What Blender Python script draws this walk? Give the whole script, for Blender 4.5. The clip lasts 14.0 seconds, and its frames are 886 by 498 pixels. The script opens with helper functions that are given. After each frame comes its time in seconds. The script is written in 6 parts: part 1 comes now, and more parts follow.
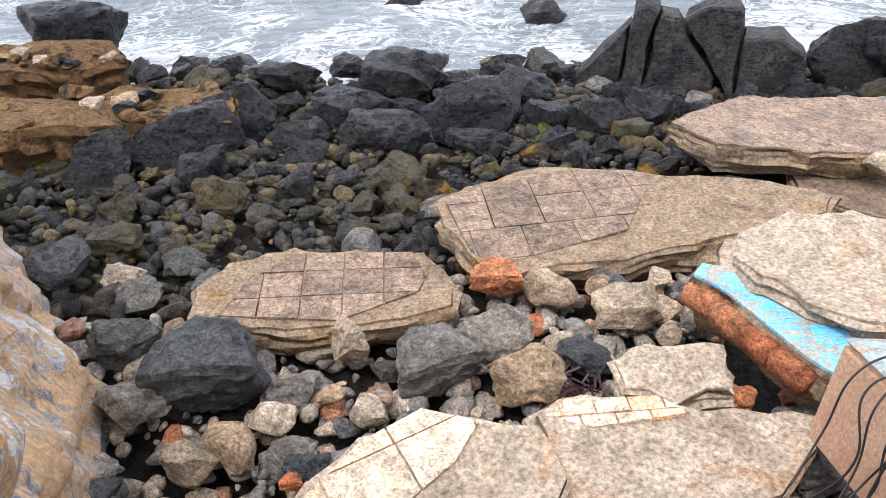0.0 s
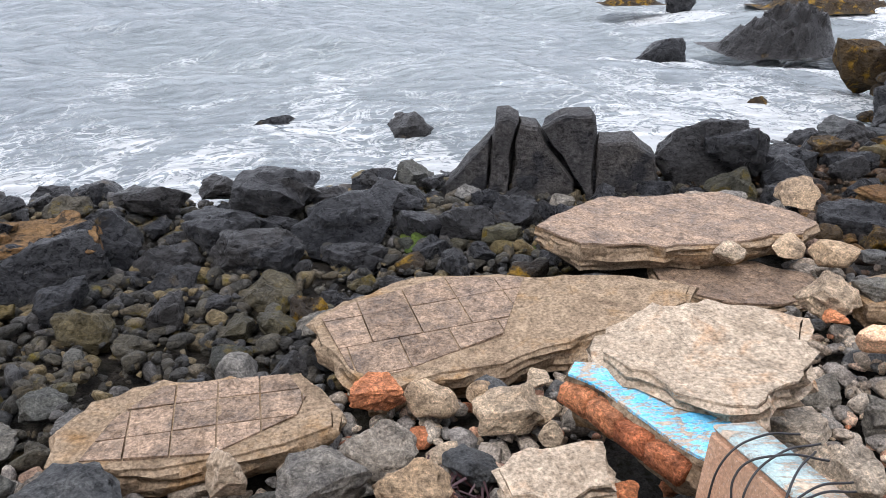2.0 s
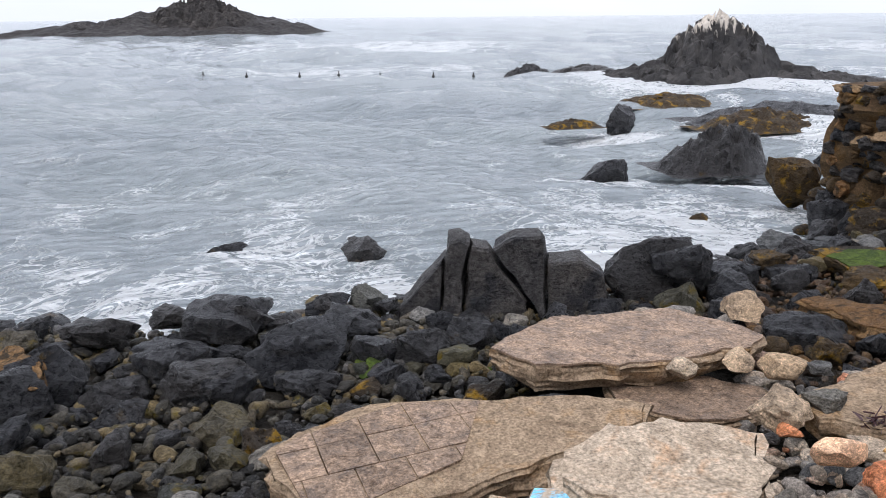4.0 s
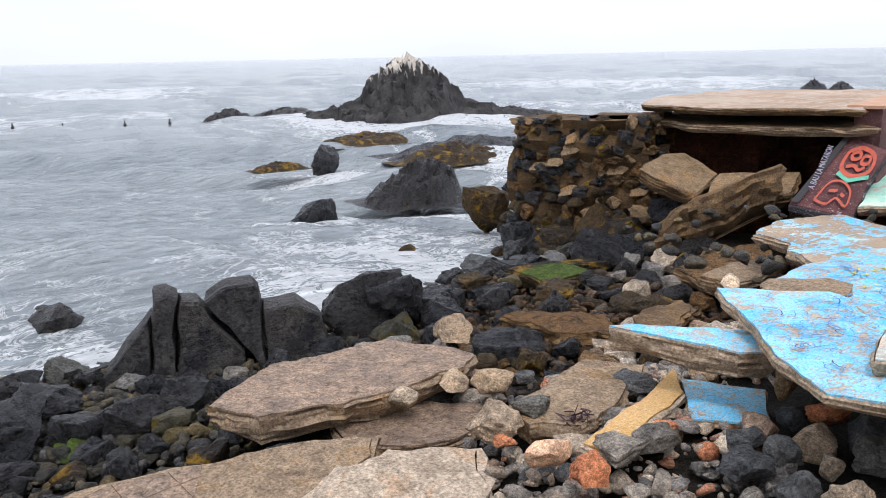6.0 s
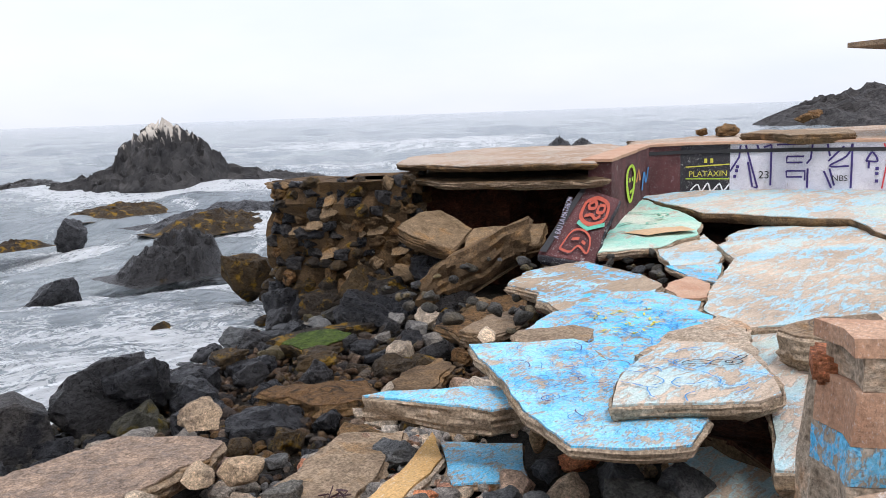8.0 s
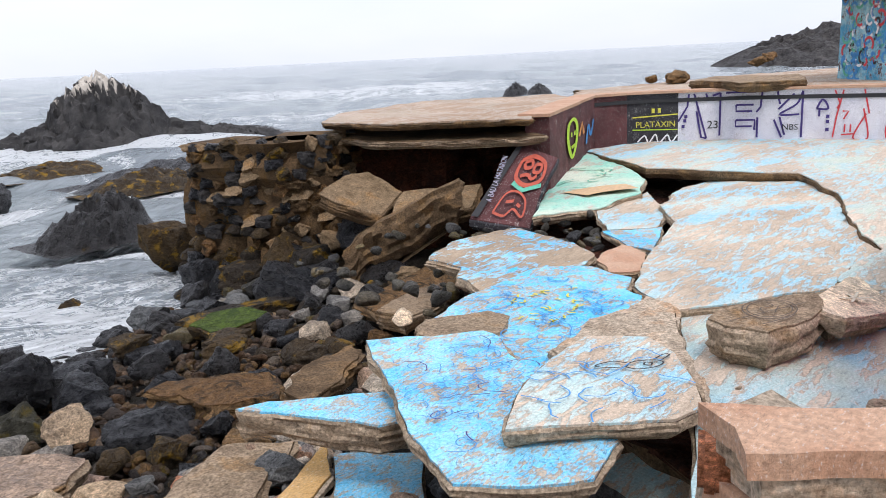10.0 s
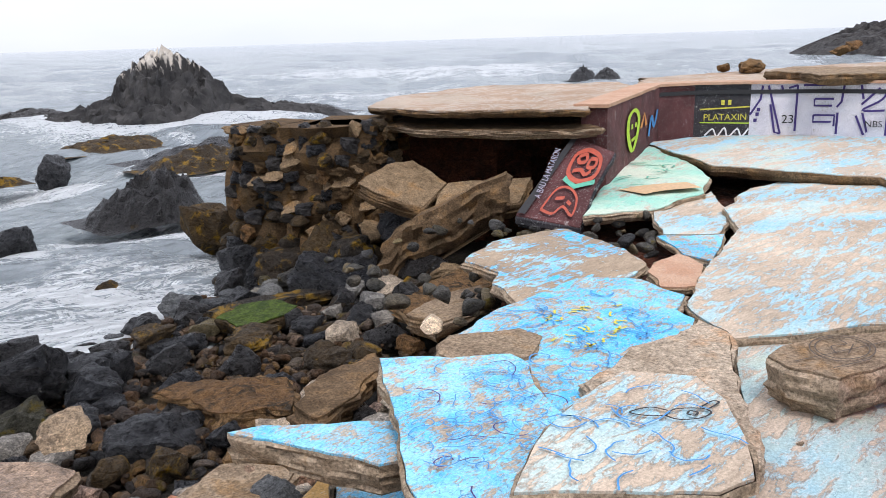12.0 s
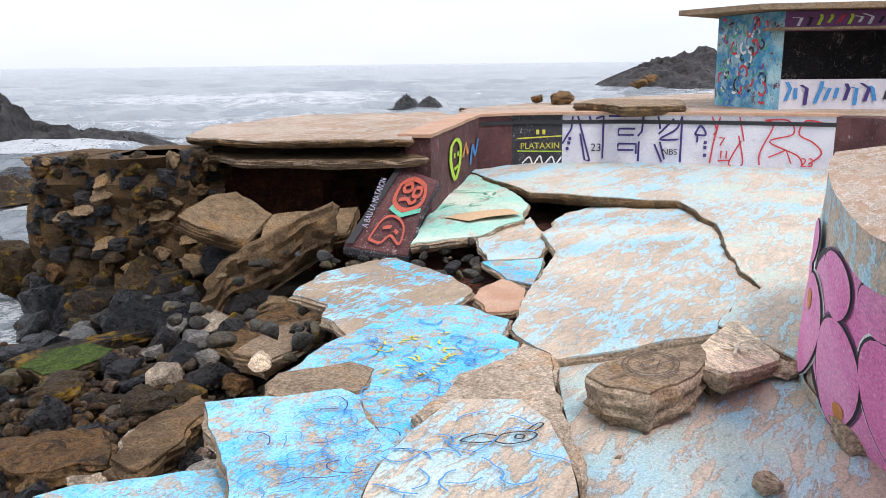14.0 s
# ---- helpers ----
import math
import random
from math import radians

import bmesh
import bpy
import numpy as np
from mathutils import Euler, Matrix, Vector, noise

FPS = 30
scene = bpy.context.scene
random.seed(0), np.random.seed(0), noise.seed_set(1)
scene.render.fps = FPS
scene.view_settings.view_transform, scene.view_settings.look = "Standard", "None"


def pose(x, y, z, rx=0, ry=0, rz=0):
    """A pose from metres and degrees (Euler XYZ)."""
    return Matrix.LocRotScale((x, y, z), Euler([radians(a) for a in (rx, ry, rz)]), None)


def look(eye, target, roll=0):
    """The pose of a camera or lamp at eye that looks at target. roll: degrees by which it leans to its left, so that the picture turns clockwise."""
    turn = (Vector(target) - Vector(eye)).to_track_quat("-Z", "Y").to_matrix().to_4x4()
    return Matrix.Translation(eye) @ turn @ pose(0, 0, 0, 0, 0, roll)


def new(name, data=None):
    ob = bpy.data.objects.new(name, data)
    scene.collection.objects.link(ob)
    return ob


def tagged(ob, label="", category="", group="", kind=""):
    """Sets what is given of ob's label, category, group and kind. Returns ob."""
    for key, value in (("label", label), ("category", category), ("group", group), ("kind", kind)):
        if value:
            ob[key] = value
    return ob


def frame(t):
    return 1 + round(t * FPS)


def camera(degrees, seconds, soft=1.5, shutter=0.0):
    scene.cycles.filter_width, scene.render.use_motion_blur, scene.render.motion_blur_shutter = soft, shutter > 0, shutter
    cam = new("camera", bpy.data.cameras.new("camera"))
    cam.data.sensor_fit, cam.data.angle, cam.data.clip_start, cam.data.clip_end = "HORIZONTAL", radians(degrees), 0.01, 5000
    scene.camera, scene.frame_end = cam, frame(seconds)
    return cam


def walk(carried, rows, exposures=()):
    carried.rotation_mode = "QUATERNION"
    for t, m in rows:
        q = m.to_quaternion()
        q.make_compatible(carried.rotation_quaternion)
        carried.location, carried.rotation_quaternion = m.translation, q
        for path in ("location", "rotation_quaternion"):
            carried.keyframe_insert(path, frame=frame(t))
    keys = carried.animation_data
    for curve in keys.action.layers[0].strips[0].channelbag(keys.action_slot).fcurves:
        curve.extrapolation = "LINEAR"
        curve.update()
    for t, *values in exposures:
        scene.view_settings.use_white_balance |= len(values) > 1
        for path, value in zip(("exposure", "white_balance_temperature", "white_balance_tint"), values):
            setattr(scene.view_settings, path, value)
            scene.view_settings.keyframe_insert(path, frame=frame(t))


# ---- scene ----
cam = camera(57.7, 14.0, soft=0.5)
METRES, EYE, TILT, LEAN, TURN = 3.4, 1.25, -32.2, 0.3, 0.0
ROWS = [
    (0.0, 0.0, 0.0, 0.0, 0.0, 0.0, -0.0),
    (0.5, 0.0034, -0.0025, 0.0005, -0.92, 1.22, 1.06),
    (1.0, 0.0085, -0.0102, 0.0014, -1.53, 2.66, 1.81),
    (1.5, 0.017, -0.0078, 0.0063, -3.87, 5.33, 2.9),
    (2.0, 0.0273, -0.0043, 0.0115, -7.78, 7.35, 4.66),
    (4.5, 0.0337, -0.0235, 0.0253, -12.61, 16.41, 8.14),
    (5.0, 0.0447, -0.0198, 0.0259, -18.65, 16.35, 10.76),
    (5.5, 0.0534, -0.0137, 0.0266, -23.36, 15.74, 13.72),
    (6.0, 0.0615, -0.0105, 0.029, -28.62, 14.51, 17.8),
    (6.5, 0.0816, -0.0044, 0.0323, -36.41, 12.7, 22.03),
    (7.0, 0.1293, -0.0055, 0.0361, -37.74, 14.58, 22.61),
    (7.5, 0.175, -0.0037, 0.0362, -38.89, 14.89, 23.26),
    (8.0, 0.2296, 0.0214, 0.0353, -43.84, 13.22, 25.5),
    (10.5, 0.7087, 0.0444, 0.1106, -45.97, 7.92, 27.23),
    (11.0, 0.7911, 0.0528, 0.1229, -43.34, 9.34, 25.59),
    (11.5, 0.8409, 0.0814, 0.1359, -41.96, 9.3, 24.33),
    (12.0, 0.8628, 0.1068, 0.1563, -41.96, 8.91, 24.45),
    (12.5, 0.8771, 0.1195, 0.1697, -42.84, 8.18, 24.91),
    (13.0, 0.8771, 0.1122, 0.172, -44.57, 8.23, 25.33),
    (13.5, 0.8737, 0.1056, 0.1698, -49.93, 6.5, 26.65),
    (14.0, 0.872, 0.0976, 0.1688, -55.05, 5.0, 27.81),
]
walk(cam, [(t, pose(0, 0, EYE, TILT, LEAN, TURN) @ pose(METRES * x, METRES * y, METRES * z, 90 + pitch, roll, yaw)) for t, x, y, z, yaw, pitch, roll in ROWS], [(t, e, 6400, 16) for t, e in ((0.0, 0.78), (1.0, 0.72), (2.0, 0.56), (4.5, 0.22), (6.5, 0.22), (8.0, 0.12), (11.0, 0.16), (14.0, 0.2))])


# ---- light ----
SEA = -3.2
sky_world = bpy.data.worlds.new("overcast_sky")
scene.world = sky_world
sky_world.use_nodes = True
wt = sky_world.node_tree
wt.nodes.clear()
w_out = wt.nodes.new("ShaderNodeOutputWorld")
w_bg = wt.nodes.new("ShaderNodeBackground")
w_sky = wt.nodes.new("ShaderNodeTexSky")
w_sky.sky_type, w_sky.sun_disc = "NISHITA", False
w_sky.sun_elevation, w_sky.sun_rotation = radians(52), radians(200)
w_scale = wt.nodes.new("ShaderNodeVectorMath")
w_scale.operation = "SCALE"
w_scale.inputs["Scale"].default_value = 0.12
w_cloud = wt.nodes.new("ShaderNodeMix")
w_cloud.data_type = "RGBA"
w_cloud.inputs["Factor"].default_value = 0.9
w_noise = wt.nodes.new("ShaderNodeTexNoise")
w_noise.inputs["Scale"].default_value, w_noise.inputs["Detail"].default_value = 2.2, 5.0
w_coord = wt.nodes.new("ShaderNodeTexCoord")
w_map = wt.nodes.new("ShaderNodeMapping")
w_map.inputs["Scale"].default_value = (1.0, 1.0, 3.5)
w_ramp = wt.nodes.new("ShaderNodeValToRGB")
w_ramp.color_ramp.elements[0].position, w_ramp.color_ramp.elements[0].color = 0.3, (0.8, 0.88, 0.99, 1)
w_ramp.color_ramp.elements[1].position, w_ramp.color_ramp.elements[1].color = 0.65, (0.92, 0.97, 1.03, 1)
wt.links.new(w_coord.outputs["Generated"], w_map.inputs["Vector"])
wt.links.new(w_map.outputs["Vector"], w_noise.inputs["Vector"])
wt.links.new(w_noise.outputs["Fac"], w_ramp.inputs["Fac"])
wt.links.new(w_sky.outputs["Color"], w_scale.inputs[0])
wt.links.new(w_scale.outputs["Vector"], w_cloud.inputs["A"])
wt.links.new(w_ramp.outputs["Color"], w_cloud.inputs["B"])
w_sep = wt.nodes.new("ShaderNodeSeparateXYZ")
w_lift = wt.nodes.new("ShaderNodeValToRGB")      # an overcast sky is brighter overhead than at the horizon
w_lift.color_ramp.elements[0].position, w_lift.color_ramp.elements[0].color = 0.0, (0.98, 0.98, 0.98, 1)
w_lift.color_ramp.elements[1].position, w_lift.color_ramp.elements[1].color = 0.9, (1.45, 1.42, 1.4, 1)
w_times = wt.nodes.new("ShaderNodeVectorMath")
w_times.operation = "MULTIPLY"
wt.links.new(w_coord.outputs["Generated"], w_sep.inputs[0])
wt.links.new(w_sep.outputs["Z"], w_lift.inputs["Fac"])
wt.links.new(w_cloud.outputs["Result"], w_times.inputs[0])
wt.links.new(w_lift.outputs["Color"], w_times.inputs[1])
wt.links.new(w_times.outputs["Vector"], w_bg.inputs["Color"])
w_bg.inputs["Strength"].default_value = 1.0
wt.links.new(w_bg.outputs["Background"], w_out.inputs["Surface"])
sun_data = bpy.data.lights.new("sun", "SUN")
sun_data.energy, sun_data.angle, sun_data.color = 1.5, radians(14), (1.0, 0.96, 0.9)
sun = new("sun", sun_data)
sun.matrix_world = look((0, 0, 30), (8, 14, 0))


# ---- materials ----
def shader(name, rough=0.85):
    m = bpy.data.materials.new(name)
    m.use_nodes = True
    b = m.node_tree.nodes["Principled BSDF"]
    b.inputs["Roughness"].default_value = rough
    return m, m.node_tree, b


def node(tree, kind, **values):
    n = tree.nodes.new(kind)
    for key, value in values.items():
        n.inputs[key].default_value = value
    return n


def ramp(tree, source, stops):
    r = tree.nodes.new("ShaderNodeValToRGB")
    e = r.color_ramp.elements
    while len(e) < len(stops):
        e.new(0.5)
    for slot, (at, c) in zip(e, stops):
        slot.position, slot.color = at, (*c, 1) if len(c) == 3 else c
    tree.links.new(source, r.inputs["Fac"])
    return r.outputs["Color"]


def blend(tree, factor, a, b, how="MIX"):
    n = tree.nodes.new("ShaderNodeMix")
    n.data_type, n.blend_type = "RGBA", how
    for slot, v in (("Factor", factor), ("A", a), ("B", b)):
        sock = n.inputs[slot] if slot == "Factor" else [i for i in n.inputs if i.name == slot and i.type == "RGBA"][0]
        if isinstance(v, (int, float)):
            sock.default_value = v
        elif isinstance(v, tuple):
            sock.default_value = (*v, 1)
        else:
            tree.links.new(v, sock)
    return [o for o in n.outputs if o.type == "RGBA"][0]


def grain(tree, scale, detail=6.0, rough=0.6, world=False, stretch=None, warp=0.0, turn=0.0):
    c = tree.nodes.new("ShaderNodeTexCoord")
    source = c.outputs["Object"]
    if world:
        source = tree.nodes.new("ShaderNodeNewGeometry").outputs["Position"]
    if stretch:
        mp = tree.nodes.new("ShaderNodeMapping")
        mp.inputs["Scale"].default_value = stretch
        mp.inputs["Rotation"].default_value = (0, 0, radians(turn))
        tree.links.new(source, mp.inputs["Vector"])
        source = mp.outputs["Vector"]
    n = node(tree, "ShaderNodeTexNoise", Scale=scale, Detail=detail, Roughness=rough, Distortion=warp)
    tree.links.new(source, n.inputs["Vector"])
    return n.outputs["Fac"]


def relief(tree, bsdf, height, strength=0.5, distance=0.02):
    b = node(tree, "ShaderNodeBump", Strength=strength, Distance=distance)
    tree.links.new(height, b.inputs["Height"])
    tree.links.new(b.outputs["Normal"], bsdf.inputs["Normal"])


def rock_material(name, stops, rough=0.75, stain=None, stain_at=0.6, scale=3.0, bump=0.7, gloss=0.5):
    """Stone whose hue changes from piece to piece, with mottling, fine grain and an optional growth or stain."""
    m, t, b = shader(name, rough)
    info = t.nodes.new("ShaderNodeObjectInfo")
    base = ramp(t, info.outputs["Random"], stops)
    fine = grain(t, scale * 16, 9, 0.75, True)
    wide = grain(t, scale * 1.3, 7, 0.7, True, warp=0.8)
    mid = grain(t, scale * 4.5, 7, 0.7, True, (1, 1, 1.8), 1.0)
    vein = grain(t, scale * 2.2, 6, 0.6, True, (1, 1, 2.2), 2.0)
    col = blend(t, 1.0, base, ramp(t, wide, [(0.3, (0.4, 0.4, 0.42)), (0.7, (1.6, 1.56, 1.5))]), "MULTIPLY")
    col = blend(t, 1.0, col, ramp(t, fine, [(0.34, (0.4, 0.4, 0.4)), (0.66, (1.6, 1.57, 1.52))]), "MULTIPLY")
    col = blend(t, 1.0, col, ramp(t, mid, [(0.32, (0.5, 0.5, 0.5)), (0.68, (1.5, 1.48, 1.45))]), "MULTIPLY")
    col = blend(t, ramp(t, vein, [(0.48, (0, 0, 0)), (0.5, (0.35, 0.35, 0.35)), (0.52, (0, 0, 0))]), col, blend(t, 1.0, col, (2.2, 2.1, 2.0), "MULTIPLY"))
    if stain:
        st = grain(t, scale * 0.8, 9, 0.7, True, warp=0.4)
        col = blend(t, ramp(t, st, [(stain_at, (0, 0, 0)), (stain_at + 0.08, (1, 1, 1))]), col, blend(t, 1.0, stain, ramp(t, fine, [(0.34, (0.45, 0.45, 0.45)), (0.66, (1.5, 1.5, 1.5))]), "MULTIPLY"))
    t.links.new(col, b.inputs["Base Color"])
    wet = node(t, "ShaderNodeMapRange", **{"From Min": 0.36, "From Max": 0.64, "To Min": 0.04, "To Max": gloss})
    t.links.new(mid, wet.inputs["Value"])
    t.links.new(wet.outputs["Result"], b.inputs["Specular IOR Level"])
    rg = node(t, "ShaderNodeMapRange", **{"From Min": 0.3, "From Max": 0.7})
    rg.inputs["To Min"].default_value, rg.inputs["To Max"].default_value = rough - 0.2, min(1, rough + 0.2)
    t.links.new(wide, rg.inputs["Value"])
    t.links.new(rg.outputs["Result"], b.inputs["Roughness"])
    relief(t, b, blend(t, 0.4, blend(t, 0.6, wide, mid), fine), min(1, bump * 1.2), 0.13)
    return m


BASALT = rock_material("wet_basalt", [(0, (0.005, 0.006, 0.009)), (0.5, (0.011, 0.012, 0.015)), (1, (0.02, 0.019, 0.019))], 0.34, (0.075, 0.05, 0.02), 0.64, 3.0, 1.0, 1.0)
GREY = rock_material("grey_stone", [(0, (0.05, 0.056, 0.064)), (0.3, (0.11, 0.12, 0.128)), (0.55, (0.2, 0.19, 0.17)), (0.8, (0.085, 0.093, 0.09)), (1, (0.3, 0.275, 0.24))], 0.65)
MIXED = rock_material("beach_stone", [(0, (0.1, 0.11, 0.12)), (0.2, (0.24, 0.23, 0.215)), (0.42, (0.42, 0.35, 0.27)), (0.6, (0.17, 0.175, 0.175)), (0.78, (0.5, 0.44, 0.36)), (0.88, (0.32, 0.2, 0.14)), (1, (0.2, 0.2, 0.2))], 0.75)
TAN = rock_material("tan_stone", [(0, (0.4, 0.3, 0.2)), (0.5, (0.5, 0.43, 0.34)), (1, (0.36, 0.25, 0.15))], 0.85)
ALGAE = rock_material("algae_stone", [(0, (0.03, 0.034, 0.03)), (0.35, (0.07, 0.06, 0.032)), (0.6, (0.05, 0.052, 0.052)), (0.8, (0.12, 0.095, 0.04)), (1, (0.06, 0.065, 0.05))], 0.5, (0.11, 0.078, 0.006), 0.55)
WEED = rock_material("seaweed_rock", [(0, (0.02, 0.017, 0.014)), (1, (0.05, 0.033, 0.014))], 0.7, (0.22, 0.125, 0.008), 0.54, 3)
CONGLOM = rock_material("brown_conglomerate", [(0, (0.17, 0.095, 0.04)), (1, (0.24, 0.15, 0.07))], 0.9, (0.05, 0.034, 0.018), 0.54, 5, 1.0)
CLIFF = rock_material("sea_cliff", [(0, (0.03, 0.03, 0.032)), (1, (0.04, 0.038, 0.038))], 0.8, (0.016, 0.015, 0.015), 0.55, 0.25)
BRICKRED = rock_material("brick", [(0, (0.5, 0.17, 0.08)), (1, (0.6, 0.26, 0.13))], 0.9)
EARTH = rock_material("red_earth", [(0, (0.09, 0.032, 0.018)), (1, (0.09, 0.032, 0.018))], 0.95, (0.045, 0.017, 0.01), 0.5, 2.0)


def concrete_material(name, base, light, pebble=0.5, warm=(0.3, 0.18, 0.08)):
    """Broken aggregate: cement with pebbles and pits."""
    m, t, b = shader(name, 0.92)
    wide, fine = grain(t, 2.2, 6, 0.65, True, warp=0.5), grain(t, 34, 7, 0.7, True)
    v = node(t, "ShaderNodeTexVoronoi", Scale=30.0, Randomness=1.0)
    geo = t.nodes.new("ShaderNodeNewGeometry")
    shake = t.nodes.new("ShaderNodeVectorMath")
    shake.operation = "MULTIPLY_ADD"
    nz = node(t, "ShaderNodeTexNoise", Scale=9.0, Detail=4.0)
    t.links.new(geo.outputs["Position"], nz.inputs["Vector"])
    t.links.new(nz.outputs["Color"], shake.inputs[0])
    shake.inputs[1].default_value = (0.09, 0.09, 0.09)
    t.links.new(geo.outputs["Position"], shake.inputs[2])
    t.links.new(shake.outputs["Vector"], v.inputs["Vector"])
    mid = grain(t, 7, 8, 0.72, True, (1, 1, 2.5), 0.6)
    col = ramp(t, wide, [(0.3, base), (0.52, light), (0.72, warm)])
    col = blend(t, 1.0, col, ramp(t, mid, [(0.32, (0.62, 0.6, 0.57)), (0.66, (1.25, 1.23, 1.2))]), "MULTIPLY")
    col = blend(t, 1.0, col, ramp(t, fine, [(0.34, (0.45, 0.44, 0.42)), (0.62, (1.35, 1.33, 1.3))]), "MULTIPLY")
    stone = blend(t, v.outputs["Color"], (0.6, 0.58, 0.55), (1.35, 1.3, 1.25))
    col = blend(t, ramp(t, v.outputs["Distance"], [(0.25, (pebble, pebble, pebble)), (0.4, (0, 0, 0))]), col, blend(t, 1.0, col, stone, "MULTIPLY"))
    t.links.new(col, b.inputs["Base Color"])
    b.inputs["Specular IOR Level"].default_value = 0.2
    relief(t, b, blend(t, 0.5, mid, fine), 1.0, 0.05)
    return m


CONCRETE = concrete_material("broken_concrete", (0.2, 0.145, 0.1), (0.34, 0.265, 0.19))
PALE = concrete_material("pale_broken_concrete", (0.34, 0.27, 0.2), (0.54, 0.46, 0.37), 0.4, (0.5, 0.29, 0.15))
SANDCON = concrete_material("sandy_broken_concrete", (0.29, 0.225, 0.16), (0.45, 0.365, 0.275), 0.45)
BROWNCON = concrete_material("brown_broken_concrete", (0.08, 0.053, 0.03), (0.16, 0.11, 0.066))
DAMP = concrete_material("damp_tan_concrete", (0.15, 0.105, 0.06), (0.26, 0.19, 0.12))
MORTAR = concrete_material("old_mortar", (0.06, 0.037, 0.02), (0.13, 0.086, 0.047), 0.3, (0.13, 0.066, 0.012))


def paint_material(name, paint, second, bare, cover=0.5, scale=2.4, stretch=(1, 1, 1), dark=None):
    """Flaking paint over concrete, in two tones, with scratches and dark scrawls."""
    m, t, b = shader(name, 0.8)
    flake = grain(t, scale, 12, 0.68, True, stretch, 0.7)
    tone = grain(t, scale * 0.45, 5, 0.6, True)
    fine = grain(t, 45, 6, 0.7, True)
    coat = blend(t, ramp(t, tone, [(0.42, (0, 0, 0)), (0.6, (1, 1, 1))]), paint, second)
    if dark:
        scr = grain(t, 3.0, 3, 0.5, True, (1, 1.3, 1), 3.5)
        coat = blend(t, ramp(t, scr, [(0.485, (0, 0, 0)), (0.5, (0.75, 0.75, 0.75)), (0.515, (0, 0, 0))]), coat, dark)
    under = blend(t, 1.0, bare, ramp(t, tone, [(0.3, (0.75, 0.74, 0.72)), (0.7, (1.2, 1.2, 1.2))]), "MULTIPLY")
    chips = grain(t, scale * 4, 10, 0.75, True, (0.7, 2.6, 1), 0.5, 42)
    both = blend(t, 0.5, flake, chips)
    mask = ramp(t, both, [(cover - 0.01, (1, 1, 1)), (cover + 0.01, (0, 0, 0))])
    rim = ramp(t, both, [(cover - 0.03, (0, 0, 0)), (cover - 0.012, (0.6, 0.6, 0.6)), (cover, (0, 0, 0))])
    speck = grain(t, scale * 9, 5, 0.7, True, (0.7, 2.6, 1), 0.0, 42)
    coat = blend(t, ramp(t, speck, [(0.58, (0, 0, 0)), (0.66, (0.7, 0.7, 0.7))]), coat, blend(t, 0.6, coat, (0.72, 0.76, 0.76)))
    coat = blend(t, ramp(t, speck, [(0.34, (0.7, 0.7, 0.7)), (0.42, (0, 0, 0))]), coat, blend(t, 1.0, coat, (0.45, 0.5, 0.55), "MULTIPLY"))
    under = blend(t, 1.0, under, ramp(t, chips, [(0.32, (0.68, 0.66, 0.63)), (0.66, (1.2, 1.2, 1.2))]), "MULTIPLY")
    col = blend(t, rim, blend(t, mask, under, coat), (0.7, 0.7, 0.67))
    col = blend(t, 1.0, col, ramp(t, fine, [(0.3, (0.65, 0.65, 0.65)), (0.65, (1.2, 1.2, 1.2))]), "MULTIPLY")
    t.links.new(col, b.inputs["Base Color"])
    b.inputs["Specular IOR Level"].default_value = 0.25
    relief(t, b, blend(t, 0.5, blend(t, 0.5, mask, chips), fine), 0.8, 0.02)
    return m


BARE = (0.5, 0.42, 0.33)
BLUE = paint_material("flaking_blue_paint", (0.13, 0.54, 0.84), (0.3, 0.67, 0.87), BARE, 0.53, 4.2, (1, 1, 1), (0.03, 0.09, 0.22))
BRIGHT = paint_material("bright_blue_paint", (0.09, 0.5, 0.84), (0.22, 0.62, 0.85), (0.45, 0.38, 0.3), 0.525, 3.6, (1, 1, 1), (0.04, 0.2, 0.42))
PATCHY = paint_material("patchy_blue_paint", (0.06, 0.46, 0.8), (0.4, 0.66, 0.75), (0.36, 0.28, 0.2), 0.475, 1.5)
FADED = paint_material("faded_pool_paint", (0.3, 0.55, 0.66), (0.5, 0.62, 0.58), (0.54, 0.44, 0.34), 0.495, 1.3, (0.6, 1.6, 1))
FLOORPAINT = paint_material("worn_pool_floor", (0.32, 0.56, 0.66), (0.5, 0.56, 0.47), (0.54, 0.45, 0.36), 0.505, 0.9, (0.5, 1.7, 1))
MURAL = paint_material("pastel_mural_paint", (0.3, 0.62, 0.5), (0.62, 0.68, 0.55), (0.52, 0.45, 0.36), 0.56, 1.2)
WHITEWASH = paint_material("lilac_whitewash", (0.62, 0.6, 0.66), (0.72, 0.7, 0.74), (0.42, 0.38, 0.36), 0.6, 3.0)
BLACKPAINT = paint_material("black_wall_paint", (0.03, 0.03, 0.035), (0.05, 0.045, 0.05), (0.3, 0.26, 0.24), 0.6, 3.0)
MAROON = paint_material("maroon_wall_paint", (0.08, 0.03, 0.03), (0.13, 0.05, 0.05), (0.3, 0.2, 0.15), 0.62, 3.0)
PINK = paint_material("pink_mural_paint", (0.76, 0.22, 0.48), (0.8, 0.34, 0.56), (0.5, 0.4, 0.35), 0.64, 3.0)
TEALWALL = paint_material("teal_graffiti_paint", (0.05, 0.3, 0.48), (0.35, 0.6, 0.65), (0.12, 0.06, 0.05), 0.55, 3.0, (1, 1, 1), (0.02, 0.02, 0.04))
